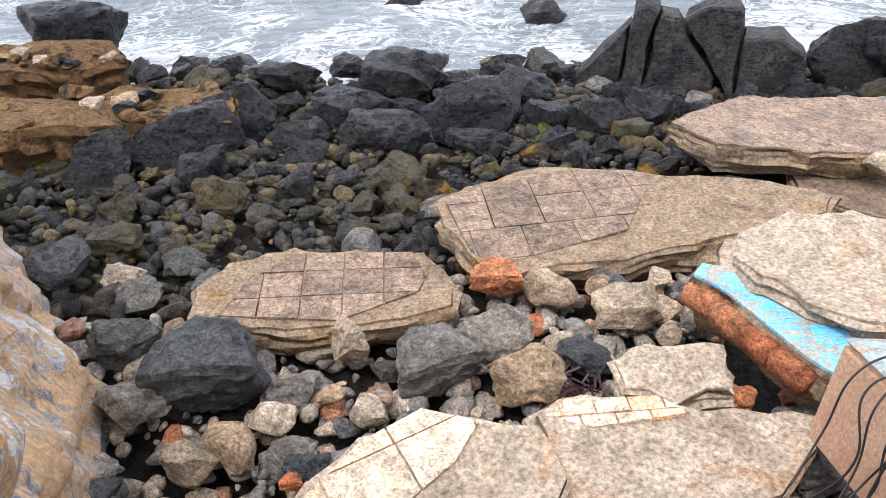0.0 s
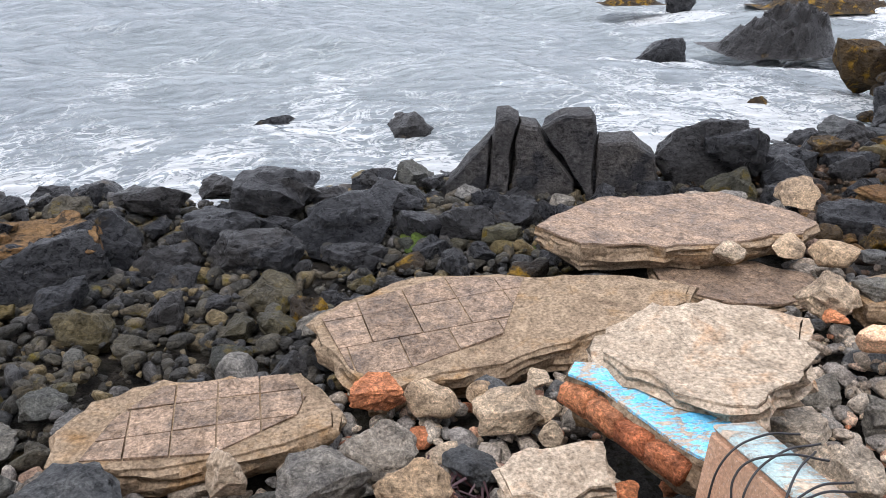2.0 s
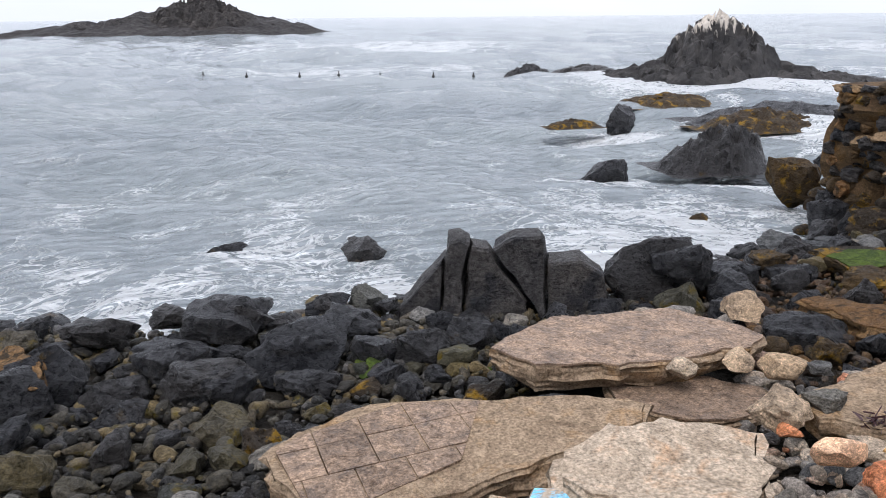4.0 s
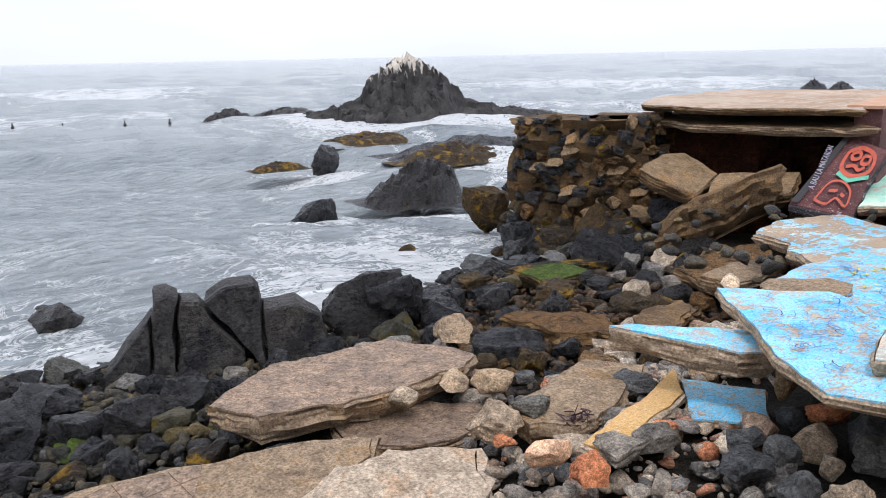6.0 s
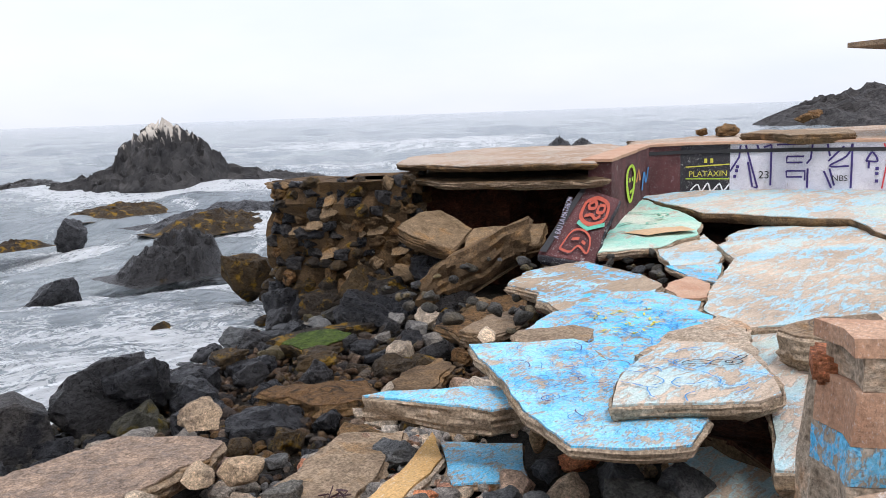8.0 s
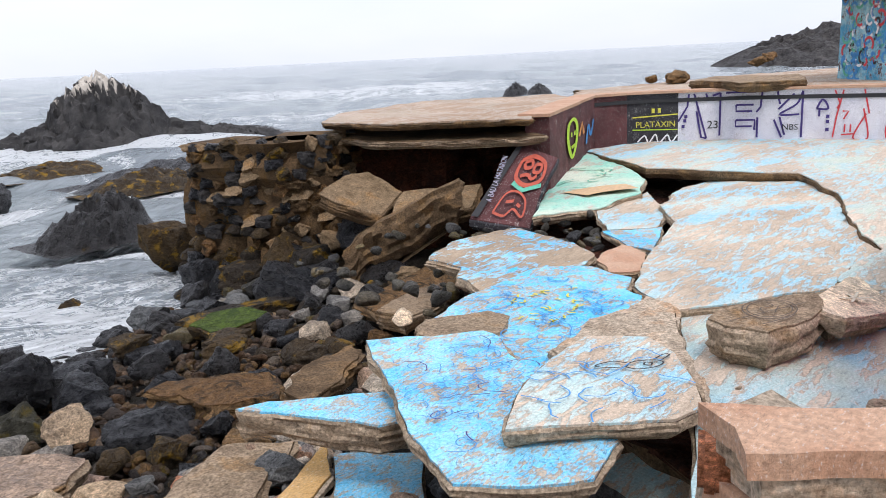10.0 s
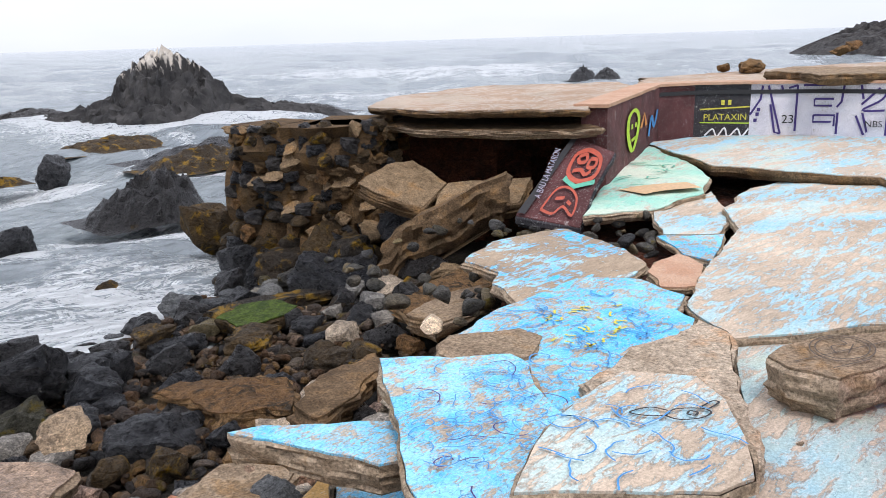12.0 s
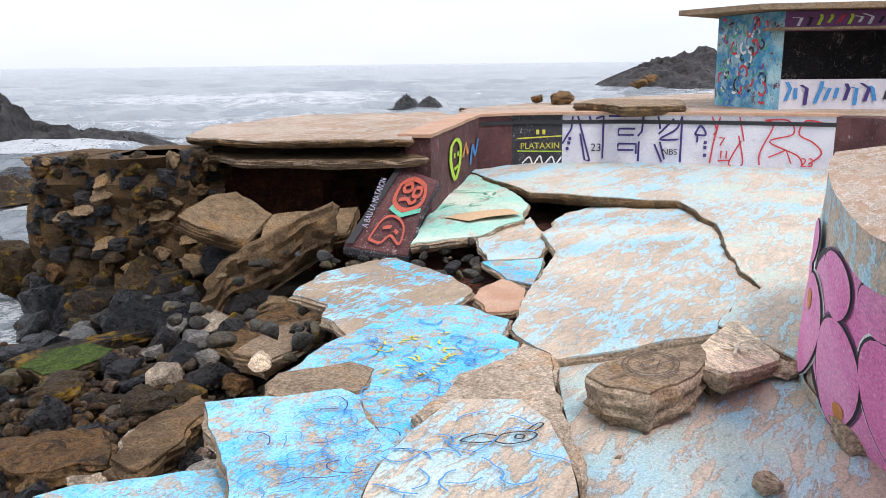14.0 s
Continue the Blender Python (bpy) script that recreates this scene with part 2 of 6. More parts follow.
PLASTER = paint_material("peeling_plaster", (0.6, 0.56, 0.5), (0.2, 0.19, 0.19), (0.5, 0.33, 0.19), 0.5, 3.2, (1, 1, 0.6), (0.06, 0.12, 0.45))
OCHRE = paint_material("ochre_render", (0.55, 0.32, 0.1), (0.6, 0.38, 0.16), (0.5, 0.42, 0.33), 0.6, 2.0)
TERRACOTTA = paint_material("terracotta_cap", (0.47, 0.27, 0.17), (0.52, 0.33, 0.22), (0.5, 0.42, 0.33), 0.66, 6.0)
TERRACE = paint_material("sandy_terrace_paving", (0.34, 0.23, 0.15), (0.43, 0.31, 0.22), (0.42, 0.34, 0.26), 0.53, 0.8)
TILEMAT = rock_material("quarry_tile", [(0, (0.16, 0.118, 0.088)), (0.5, (0.2, 0.15, 0.112)), (0.9, (0.235, 0.175, 0.132)), (1, (0.34, 0.16, 0.1))], 0.6, (0.15, 0.11, 0.085), 0.63, 3, 0.3)
PALETILE = rock_material("pale_tile", [(0, (0.55, 0.45, 0.34)), (0.7, (0.62, 0.52, 0.4)), (1, (0.6, 0.34, 0.2))], 0.7, (0.4, 0.32, 0.23), 0.6, 4, 0.3)


def plain(name, c, rough=0.7):
    m, t, b = shader(name, rough)
    col = blend(t, 1.0, c, ramp(t, grain(t, 14, 6, 0.7, True), [(0.3, (0.7, 0.7, 0.7)), (0.7, (1.2, 1.2, 1.2))]), "MULTIPLY")
    t.links.new(col, b.inputs["Base Color"])
    return m


LILAC = plain("lilac_ink", (0.35, 0.32, 0.4))
PURPLE = plain("plum_paint", (0.2, 0.07, 0.19))
INK = plain("purple_ink", (0.05, 0.03, 0.16))
BLACK = plain("black_ink", (0.02, 0.02, 0.022))
REDINK = plain("red_ink", (0.6, 0.05, 0.06))
YELLOW = plain("yellow_ink", (0.6, 0.54, 0.06))
LIME = plain("lime_ink", (0.45, 0.65, 0.04))
WHITE = plain("white_ink", (0.75, 0.75, 0.75))
ORANGE = plain("orange_ink", (0.62, 0.25, 0.06))
RED = plain("tomato_ink", (0.42, 0.075, 0.04))
PEACH = plain("pale_orange_paint", (0.6, 0.4, 0.22))
GREENINK = plain("sea_green_ink", (0.1, 0.4, 0.28))
BLUEINK = plain("blue_ink", (0.05, 0.25, 0.55))
MOSS = rock_material("green_moss", [(0, (0.06, 0.1, 0.015)), (1, (0.08, 0.12, 0.02))], 0.9, (0.04, 0.07, 0.012), 0.5, 6)
KELP = plain("dark_kelp", (0.05, 0.018, 0.022), 0.5)
CABLEMAT = plain("black_cable", (0.015, 0.015, 0.017), 0.5)
BUOYMAT = plain("black_buoy", (0.03, 0.03, 0.03), 0.5)


# ---- builders ----
def mesh_of(bm, name, mats, smooth=True):
    me = bpy.data.meshes.new(name)
    bmesh.ops.recalc_face_normals(bm, faces=bm.faces)
    for e in bm.edges:
        if len(e.link_faces) == 2 and e.calc_face_angle(0) > 0.5:
            e.smooth = False
    bm.to_mesh(me)
    bm.free()
    for m in mats if isinstance(mats, (list, tuple)) else [mats]:
        me.materials.append(m)
    me.polygons.foreach_set("use_smooth", [smooth] * len(me.polygons))
    return me


def part(name, bm, material, parent, label="", smooth=True):
    ob = new(name, mesh_of(bm, name, material, smooth))
    ob.parent = parent
    return tagged(ob, label)


def thing(name, at, label, category, group="", kind=""):
    ob = new(name)
    ob.location = at
    return tagged(ob, label, category, group, kind)


def n3(p, s=1.0, seed=0.0):
    return noise.noise(Vector(p) * s + Vector((seed, seed * 1.7, seed * 0.3)))


def hull_rock(seed, rough=0.05, sharp=0.1, n=18, boxy=0.6):
    """An angular boulder about one unit across, standing on z = 0."""
    rnd = random.Random(seed)
    bm = bmesh.new()
    for i in range(n):
        v = Vector((rnd.gauss(0, 1), rnd.gauss(0, 1), rnd.gauss(0, 1))).normalized()
        k = max(abs(c) for c in v)
        v = v * (1 - boxy) + v / k * boxy * 0.8
        bm.verts.new(v * rnd.uniform(0.85, 1.0) * 0.5)
    bmesh.ops.convex_hull(bm, input=bm.verts)
    loose = [v for v in bm.verts if not v.link_faces]
    bmesh.ops.delete(bm, geom=loose, context="VERTS")
    for _ in range(5):
        d = Vector((rnd.gauss(0, 1), rnd.gauss(0, 1), rnd.gauss(0, 0.8))).normalized()
        far = max(v.co.dot(d) for v in bm.verts)
        cut = bmesh.ops.bisect_plane(bm, geom=bm.verts[:] + bm.edges[:] + bm.faces[:], plane_co=d * far * rnd.uniform(0.72, 0.9), plane_no=d, clear_outer=True)
        bmesh.ops.edgeloop_fill(bm, edges=[e for e in cut["geom_cut"] if isinstance(e, bmesh.types.BMEdge)])
    bmesh.ops.dissolve_limit(bm, angle_limit=radians(9), verts=bm.verts, edges=bm.edges)
    bmesh.ops.bevel(bm, geom=list(bm.edges), offset=sharp * 0.16, segments=1, profile=0.6, affect="EDGES", clamp_overlap=True)
    bmesh.ops.triangulate(bm, faces=bm.faces)
    for _ in range(3):
        long = [e for e in bm.edges if e.calc_length() > 0.075]
        bmesh.ops.subdivide_edges(bm, edges=long, cuts=1)
        bmesh.ops.triangulate(bm, faces=bm.faces)
    for v in bm.verts:
        d = n3(v.co, 2.2, seed) * rough * 1.6 + n3(v.co, 6.0, seed + 5) * rough * 1.1 - abs(n3(v.co, 3.5, seed + 8)) * rough * 1.6 + n3(v.co, 15.0, seed + 2) * rough * 0.7
        v.co += v.co.normalized() * d
    lo, hi = [Vector([f(v.co[i] for v in bm.verts) for i in range(3)]) for f in (min, max)]
    for v in bm.verts:
        v.co = Vector(((v.co.x - (lo.x + hi.x) / 2) / (hi.x - lo.x), (v.co.y - (lo.y + hi.y) / 2) / (hi.y - lo.y), (v.co.z - lo.z) / (hi.z - lo.z)))
    return bm


def round_rock(seed):
    bm = bmesh.new()
    bmesh.ops.create_icosphere(bm, subdivisions=3, radius=0.5)
    rnd = random.Random(seed)
    cuts = [(Vector((rnd.gauss(0, 1), rnd.gauss(0, 1), rnd.gauss(0, 1))).normalized(), rnd.uniform(0.24, 0.4)) for _ in range(13)]
    for v in bm.verts:
        for d, k in cuts:
            over = v.co.dot(d) - k
            if over > 0:
                v.co -= d * over * 0.95
        v.co += v.co.normalized() * (n3(v.co, 2, seed) * 0.12 + n3(v.co, 7, seed) * 0.03)
    lo, hi = [Vector([f(v.co[i] for v in bm.verts) for i in range(3)]) for f in (min, max)]
    for v in bm.verts:
        v.co = Vector(((v.co.x - (lo.x + hi.x) / 2) / (hi.x - lo.x), (v.co.y - (lo.y + hi.y) / 2) / (hi.y - lo.y), (v.co.z - lo.z) / (hi.z - lo.z)))
    return bm


ROCKS = {}


def rock_mesh(style, index, mat):
    key = (style, index, mat.name)
    if key not in ROCKS:
        bm = hull_rock(index * 7 + 3, 0.042, 0.1, 14 + index % 6, 0.5 + 0.05 * (index % 5)) if style == "hull" else round_rock(index * 11 + 5)
        ROCKS[key] = mesh_of(bm, "rock", mat)
    return ROCKS[key]


def rock(x, y, z, w, h, mat, name, label, style="hull", seed=0, depth=None, turn=None, tip=0, group="", lean=0):
    rnd = random.Random(seed * 31 + int(x * 100) + int(y * 37))
    ob = new(name, rock_mesh(style, rnd.randrange(14), mat))
    d = depth or w * rnd.uniform(0.62, 1.0)
    a = turn if turn is not None else rnd.uniform(-0.5, 0.5)
    ob.matrix_world = Matrix.LocRotScale((x, y, z), Euler((radians(tip), radians(lean), a)), (w, d, h))
    return tagged(ob, label, "rock", group)


def resample(points, step, jitter, seed):
    out = []
    n = len(points)
    for i in range(n):
        a, b = Vector(points[i]), Vector(points[(i + 1) % n])
        k = max(1, int((b - a).length / step))
        for j in range(k):
            p = a.lerp(b, j / k)
            w = min(j, k - j) / k * 2 if k > 1 else 0
            p += Vector((n3(p, 1.6, seed), n3(p, 1.6, seed + 9), 0)) * jitter * (0.4 + w)
            p += Vector((n3(p, 6, seed), n3(p, 6, seed + 9), 0)) * jitter * 0.5
            out.append(p)
    return out


RIMS = {}


def slab(name, points, thick, top, side, label, category="slab", step=0.14, jitter=0.08, seed=1, rough=0.02, flare=0.06, lip=0.015, group="", kind=""):
    """A broken slab: its upper outline in world points, its thickness, a skin on top and a ragged body."""
    c = sum((Vector(p) for p in points), Vector()) / len(points)
    ring = [p - c for p in resample(points, step, jitter, seed)]
    root = thing(name, c, label, category, group, kind)
    n = len(ring)
    turn = 1 if sum(p.x * q.y - p.y * q.x for p, q in zip(ring, ring[1:] + ring[:1])) > 0 else -1
    away = []
    for i in range(n):
        d = ring[(i + 1) % n] - ring[i - 1]
        away.append(Vector((d.y, -d.x, 0)).normalized() * turn)
    RIMS[root.name] = ring

    def wave(p):
        q = p + c
        return rough * n3(q, 1.3, seed) + rough * 0.4 * n3(q, 5, seed)

    def edge(p, d, drop, out):
        w = n3(p + c + Vector((0, 0, drop * 2)), 3.5, seed) + 0.7 * n3(p + c + Vector((0, 0, drop * 5)), 9, seed + 2)
        k = out + flare * w * (1 if drop > 0.02 else 0.15)
        return p + d * k + Vector((0, 0, -drop + wave(p) + 0.025 * w * (drop > 0.02)))

    bm = bmesh.new()
    rim = [bm.verts.new(p + Vector((0, 0, 0.006))) for p in ring]
    low = [bm.verts.new(p - Vector((0, 0, lip))) for p in ring]
    for i in range(n):
        bm.faces.new((rim[i], rim[(i + 1) % n], low[(i + 1) % n], low[i]))
    bm.faces.new(rim)
    bmesh.ops.triangulate(bm, faces=bm.faces)
    longest = max(0.22, step * 2)
    for _ in range(5):
        big = [e for e in bm.edges if e.calc_length() > longest]
        if not big:
            break
        bmesh.ops.subdivide_edges(bm, edges=big, cuts=1)
        bmesh.ops.triangulate(bm, faces=bm.faces)
    for v in bm.verts:
        v.co.z += wave(v.co)
    part("painted_surface" if top is not side else "surface", bm, top, root)
    bm = bmesh.new()
    rows = []
    for j in range(10):
        f = j / 9
        layer = 0.35 * flare * n3((j * 2.3, seed, 0), 1.0, seed)
        drop, out = (0.012, 0.004) if j == 0 else (max(0.03, thick * f), 0.02 + layer - max(0.0, f - 0.55) * 0.22)
        rows.append([bm.verts.new(edge(p, d, drop * (1 + 0.25 * n3(p + c, 1.7, seed + 4)), out + layer * 2 * n3(p + c, 1.1, j + seed))) for p, d in zip(ring, away)])
    for a, b in zip(rows, rows[1:]):
        for i in range(n):
            bm.faces.new((a[i], a[(i + 1) % n], b[(i + 1) % n], b[i]))
    bm.faces.new(rows[-1])
    part("concrete_body", bm, side, root)
    return root


def block(bm, m, size, round_off=0.0):
    r = bmesh.ops.create_cube(bm, size=1.0, matrix=m @ Matrix.Diagonal((*size, 1)))
    if round_off:
        es = list({e for v in r["verts"] for e in v.link_edges})
        bmesh.ops.bevel(bm, geom=es, offset=round_off, segments=2, affect="EDGES")
    return r


def strip_wall(path, z0, z1, thick, seed=0, step=0.3, rough=0.01, rows=5):
    """A wall along a path of (x, y), its visible face on the path and its thickness to the left of it."""
    pts = []
    for a, b in zip(path, path[1:]):
        k = max(1, int(math.dist(a, b) / step))
        pts += [Vector((a[0] + (b[0] - a[0]) * i / k, a[1] + (b[1] - a[1]) * i / k)) for i in range(k)]
    pts.append(Vector(path[-1]))
    bm = bmesh.new()
    cols = []
    for i, p in enumerate(pts):
        t = (pts[min(i + 1, len(pts) - 1)] - pts[max(i - 1, 0)]).normalized()
        nrm = Vector((-t.y, t.x))
        col = []
        for j in range(rows + 1):
            z = z0 + (z1 - z0) * j / rows
            w = rough * n3((p.x, p.y, z), 2, seed)
            col.append(bm.verts.new((p.x + nrm.x * w, p.y + nrm.y * w, z)))
        for j in range(rows, -1, -1):
            z = z0 + (z1 - z0) * j / rows
            col.append(bm.verts.new((p.x + nrm.x * thick, p.y + nrm.y * thick, z)))
        cols.append(col)
    for a, b in zip(cols, cols[1:]):
        n = len(a)
        for i in range(n):
            bm.faces.new((a[i], a[(i + 1) % n], b[(i + 1) % n], b[i]))
    bm.faces.new(cols[0])
    bm.faces.new(list(reversed(cols[-1])))
    return bm


# ---- ground: one sheet from the terrace foot to far below the sea ----
def shore_line(x):
    return 11.5 + 0.3 * math.sin(x * 1.3) + 1.6 * min(1, max(0, (x - 5.5) / 4.0))


def beach_height(x, y):
    shore = shore_line(x)
    near = -2.45 + max(0.0, 3.2 - y) * 0.16 + 0.35 * min(1, max(0, (x - 3.5) / 2.5))
    k = min(1, max(0, (y - 4.5) / (shore - 4.5)))
    z = near + (-2.98 - near) * k
    if y > shore:
        z -= min(4.0, (y - shore) * 0.45)
    return z


def grid_sheet(xs, ys, height):
    bm_v = [(x, y, height(x, y)) for y in ys for x in xs]
    nx = len(xs)
    fs = [(j * nx + i, j * nx + i + 1, (j + 1) * nx + i + 1, (j + 1) * nx + i) for j in range(len(ys) - 1) for i in range(nx - 1)]
    me = bpy.data.meshes.new("sheet")
    me.from_pydata(bm_v, [], fs)
    me.polygons.foreach_set("use_smooth", [True] * len(me.polygons))
    return me


def bed_height(x, y):
    h = beach_height(x, y) if abs(x) < 60 and y < 60 else -8.0
    return h - 0.12 + 0.12 * n3((x, y, 0), 1.2) + 0.06 * n3((x, y, 0), 4)


gx = [-2500, -600, -150, -60] + [-30 + 0.25 * i for i in range(241)] + [60, 150, 600, 2500]
gy = [-2500, -600, -150, -60, -20] + [-8 + 0.25 * i for i in range(145)] + [60, 150, 600, 2500]
ground_me = grid_sheet(gx, gy, bed_height)
# bed colour holds the shade of the gaps between rocks, darker than bare shingle
SHINGLE = rock_material("shingle_bed", [(0, (0.035, 0.031, 0.026)), (1, (0.035, 0.031, 0.026))], 0.75, (0.018, 0.016, 0.008), 0.5, 7, 1.0)
ground_me.materials.append(SHINGLE)
tagged(new("ground", ground_me), "shingle bed of stones and wet sand under the boulders, darkened as gap shade", "ground", kind="structure")

# ---- sea ----
SEAROCKS = [(13.0, 21.9, 1.6), (8.9, 20.2, 0.9), (9.1, 15.5, 0.4), (14.8, 31.9, 1.4), (22, 31, 3), (30, 49, 8), (12, 13.8, 0.9), (-5.4, 12.5, 1.2)]


def sea_patch():
    rings = np.concatenate([np.linspace(6, 45, 240), np.geomspace(45.5, 4200, 130)])
    angles = np.linspace(radians(-40), radians(140), 620)
    r, a = np.meshgrid(rings, angles, indexing="ij")
    x, y = r * np.cos(a) + 3, r * np.sin(a) + 1
    rng = np.random.default_rng(4)
    z = np.zeros_like(x)
    for i in range(46):
        lam = 0.5 * 1.11 ** i * 0.75
        th = radians(250) + rng.normal(0, 0.55)
        amp = 0.0175 * lam ** 0.72
        ph = rng.uniform(0, 6.28)
        vis = np.clip(lam / (0.012 * r + 0.12) - 1, 0, 1)
        u = (x * math.cos(th) + y * math.sin(th)) * 2 * math.pi / lam + ph
        z += amp * vis * (1 - 1.6 * np.abs(np.sin(u / 2)))* 0.8
    z *= np.clip(1.1 - r / 900, 0.0, 1)
    shore = 11.5 + 0.3 * np.sin(x * 1.3) + 1.6 * np.clip((x - 5.5) / 4.0, 0, 1)
    off = np.maximum(0, y - shore) + np.maximum(0, x - 13) * 0.5
    z = z * np.clip(0.45 + off / 12, 0.45, 1.3) - 0.03
    foam = np.exp(-off / 1.6) * 0.3 + 0.28 * np.exp(-off / 8.0)
    for sx, sy, rad in SEAROCKS:
        d = np.maximum(0, np.hypot(x - sx, y - sy) - rad)
        foam = np.maximum(foam, 0.62 * np.exp(-d / (0.5 + 0.25 * rad)))
    foam += 0.3 * np.exp(-(((x - 9.3) / 3.0) ** 2 + ((y - 14.0) / 3.2) ** 2))
    far = np.exp(-((np.hypot(x, y) - 130) / 22) ** 2) * 0.5 + np.exp(-((np.hypot(x, y) - 75) / 6) ** 2) * 0.35
    foam += far * np.clip(np.sin(np.arctan2(y, x) * 9 + 1.0) + 0.5, 0, 1)
    n, m = x.shape
    co = np.stack([x, y, SEA + z], -1).reshape(-1, 3)
    idx = np.arange(n * m).reshape(n, m)
    fs = np.stack([idx[:-1, :-1], idx[1:, :-1], idx[1:, 1:], idx[:-1, 1:]], -1).reshape(-1, 4)
    me = bpy.data.meshes.new("sea")
    me.from_pydata(co.tolist(), [], fs.tolist())
    me.polygons.foreach_set("use_smooth", [True] * len(me.polygons))
    at = me.attributes.new("foam", "FLOAT", "POINT")
    at.data.foreach_set("value", np.clip(foam, 0, 1.2).reshape(-1))
    return me


def sea_material():
    m, t, b = shader("sea_water", 0.1)
    att = t.nodes.new("ShaderNodeAttribute")
    att.attribute_name = "foam"
    lace = grain(t, 1.9, 10, 0.66, True, (0.75, 1.3, 0.2), 1.8)
    lace2 = grain(t, 0.45, 8, 0.6, True, (1, 1, 0.2), 0.8)
    ridge = t.nodes.new("ShaderNodeMath")
    ridge.operation = "SUBTRACT"
    ridge.inputs[1].default_value = 0.5
    t.links.new(lace, ridge.inputs[0])
    ab = t.nodes.new("ShaderNodeMath")
    ab.operation = "ABSOLUTE"
    t.links.new(ridge.outputs[0], ab.inputs[0])
    v = t.nodes.new("ShaderNodeMath")      # strings of foam thin out away from the shore
    v.operation = "MULTIPLY_ADD"
    t.links.new(ab.outputs[0], v.inputs[0])
    v.inputs[1].default_value = -4.2
    t.links.new(att.outputs["Fac"], v.inputs[2])
    v2 = t.nodes.new("ShaderNodeMath")
    v2.operation = "MULTIPLY_ADD"
    t.links.new(lace2, v2.inputs[0])
    v2.inputs[1].default_value = 1.5
    t.links.new(v.outputs[0], v2.inputs[2])
    mask = ramp(t, v2.outputs[0], [(0.86, (0, 0, 0)), (1.0, (0.75, 0.75, 0.75))])
    depth = ramp(t, grain(t, 0.09, 4, 0.5, True), [(0.35, (0.26, 0.3, 0.325)), (0.65, (0.32, 0.365, 0.38))])
    col = blend(t, mask, depth, (0.82, 0.85, 0.86))
    t.links.new(col, b.inputs["Base Color"])
    t.links.new(ramp(t, mask, [(0, (0.08, 0.08, 0.08)), (0.5, (0.8, 0.8, 0.8))]), b.inputs["Roughness"])
    b.inputs["IOR"].default_value = 1.33
    chop = grain(t, 2.4, 7, 0.6, True, (0.5, 1.7, 1), 0.6, 18)
    swell = grain(t, 0.75, 6, 0.6, True, (0.45, 1.8, 1), 0.5, 22)
    relief(t, b, blend(t, 0.4, chop, swell), 1.0, 0.9)
    return m


sea_me = sea_patch()
sea_me.materials.append(sea_material())
tagged(new("water", sea_me), "grey-green choppy sea with white foam along the rocks", "sea", kind="structure")


# ---- rocks in the sea ----
def mound(name, at, rx, ry, h, seed, mat, label, power=1.3, ridge=0.35, res=56, peak=(0, 0), category="rock", fine=0.12, cap=0):
    """A craggy rock or headland rising from the water."""
    vs = []
    for j in range(res + 1):
        for i in range(res + 1):
            u, v = i / res * 2 - 1, j / res * 2 - 1
            d = math.hypot(u - peak[0] * (1 - u * u), v - peak[1] * (1 - v * v))
            x, y = u * rx, v * ry
            e = max(0.0, 1 - min(1.0, math.hypot(u, v)))
            base = max(0.0, 1 - d) ** power * min(1, e * 4)
            s = 2.2 / max(rx, ry)
            r = 1 - abs(n3((x, y, seed), s * 2, seed)) * 2
            r2 = 1 - abs(n3((x, y, seed), s * 5.5, seed + 3)) * 2
            z = h * base * (1 - ridge + ridge * r) + h * fine * r2 * min(1, e * 5) * (0.4 + base) - h * 0.1 * (1 - min(1, e * 6))
            if cap:
                z = min(z, cap + 0.5 * n3((x, y, 0), 1.1, seed))
            q = n3((x, y, z), s * 4, seed + 7) * 0.05 * rx
            vs.append((x + q, y + q, z))
    n = res + 1
    fs = [(j * n + i, j * n + i + 1, (j + 1) * n + i + 1, (j + 1) * n + i) for j in range(res) for i in range(res)]
    me = bpy.data.meshes.new(name)
    me.from_pydata(vs, [], fs)
    me.materials.append(mat)
    ob = new(name, me)
    ob.location = at
    return tagged(ob, label, category)


def guano_material():
    m, t, b = shader("guano_streaked_rock", 0.8)
    wide, fine = grain(t, 0.8, 7, 0.65), grain(t, 6, 6, 0.7)
    col = ramp(t, wide, [(0.36, (0.008, 0.008, 0.009)), (0.64, (0.055, 0.052, 0.05))])
    c = t.nodes.new("ShaderNodeTexCoord")
    sep = t.nodes.new("ShaderNodeSeparateXYZ")
    t.links.new(c.outputs["Object"], sep.inputs[0])
    streak = grain(t, 1.1, 5, 0.6, stretch=(2.4, 2.4, 0.35))
    mm = node(t, "ShaderNodeMapRange", **{"From Min": 2.6, "From Max": 4.6})
    t.links.new(sep.outputs["Z"], mm.inputs["Value"])
    ad = t.nodes.new("ShaderNodeMath")
    ad.operation = "MULTIPLY_ADD"
    t.links.new(mm.outputs["Result"], ad.inputs[0])
    ad.inputs[1].default_value = 0.42
    t.links.new(streak, ad.inputs[2])
    col = blend(t, ramp(t, ad.outputs[0], [(0.74, (0, 0, 0)), (0.86, (1, 1, 1))]), col, (0.58, 0.53, 0.46))
    t.links.new(col, b.inputs["Base Color"])
    relief(t, b, blend(t, 0.4, wide, fine), 0.8, 0.3)
    return m


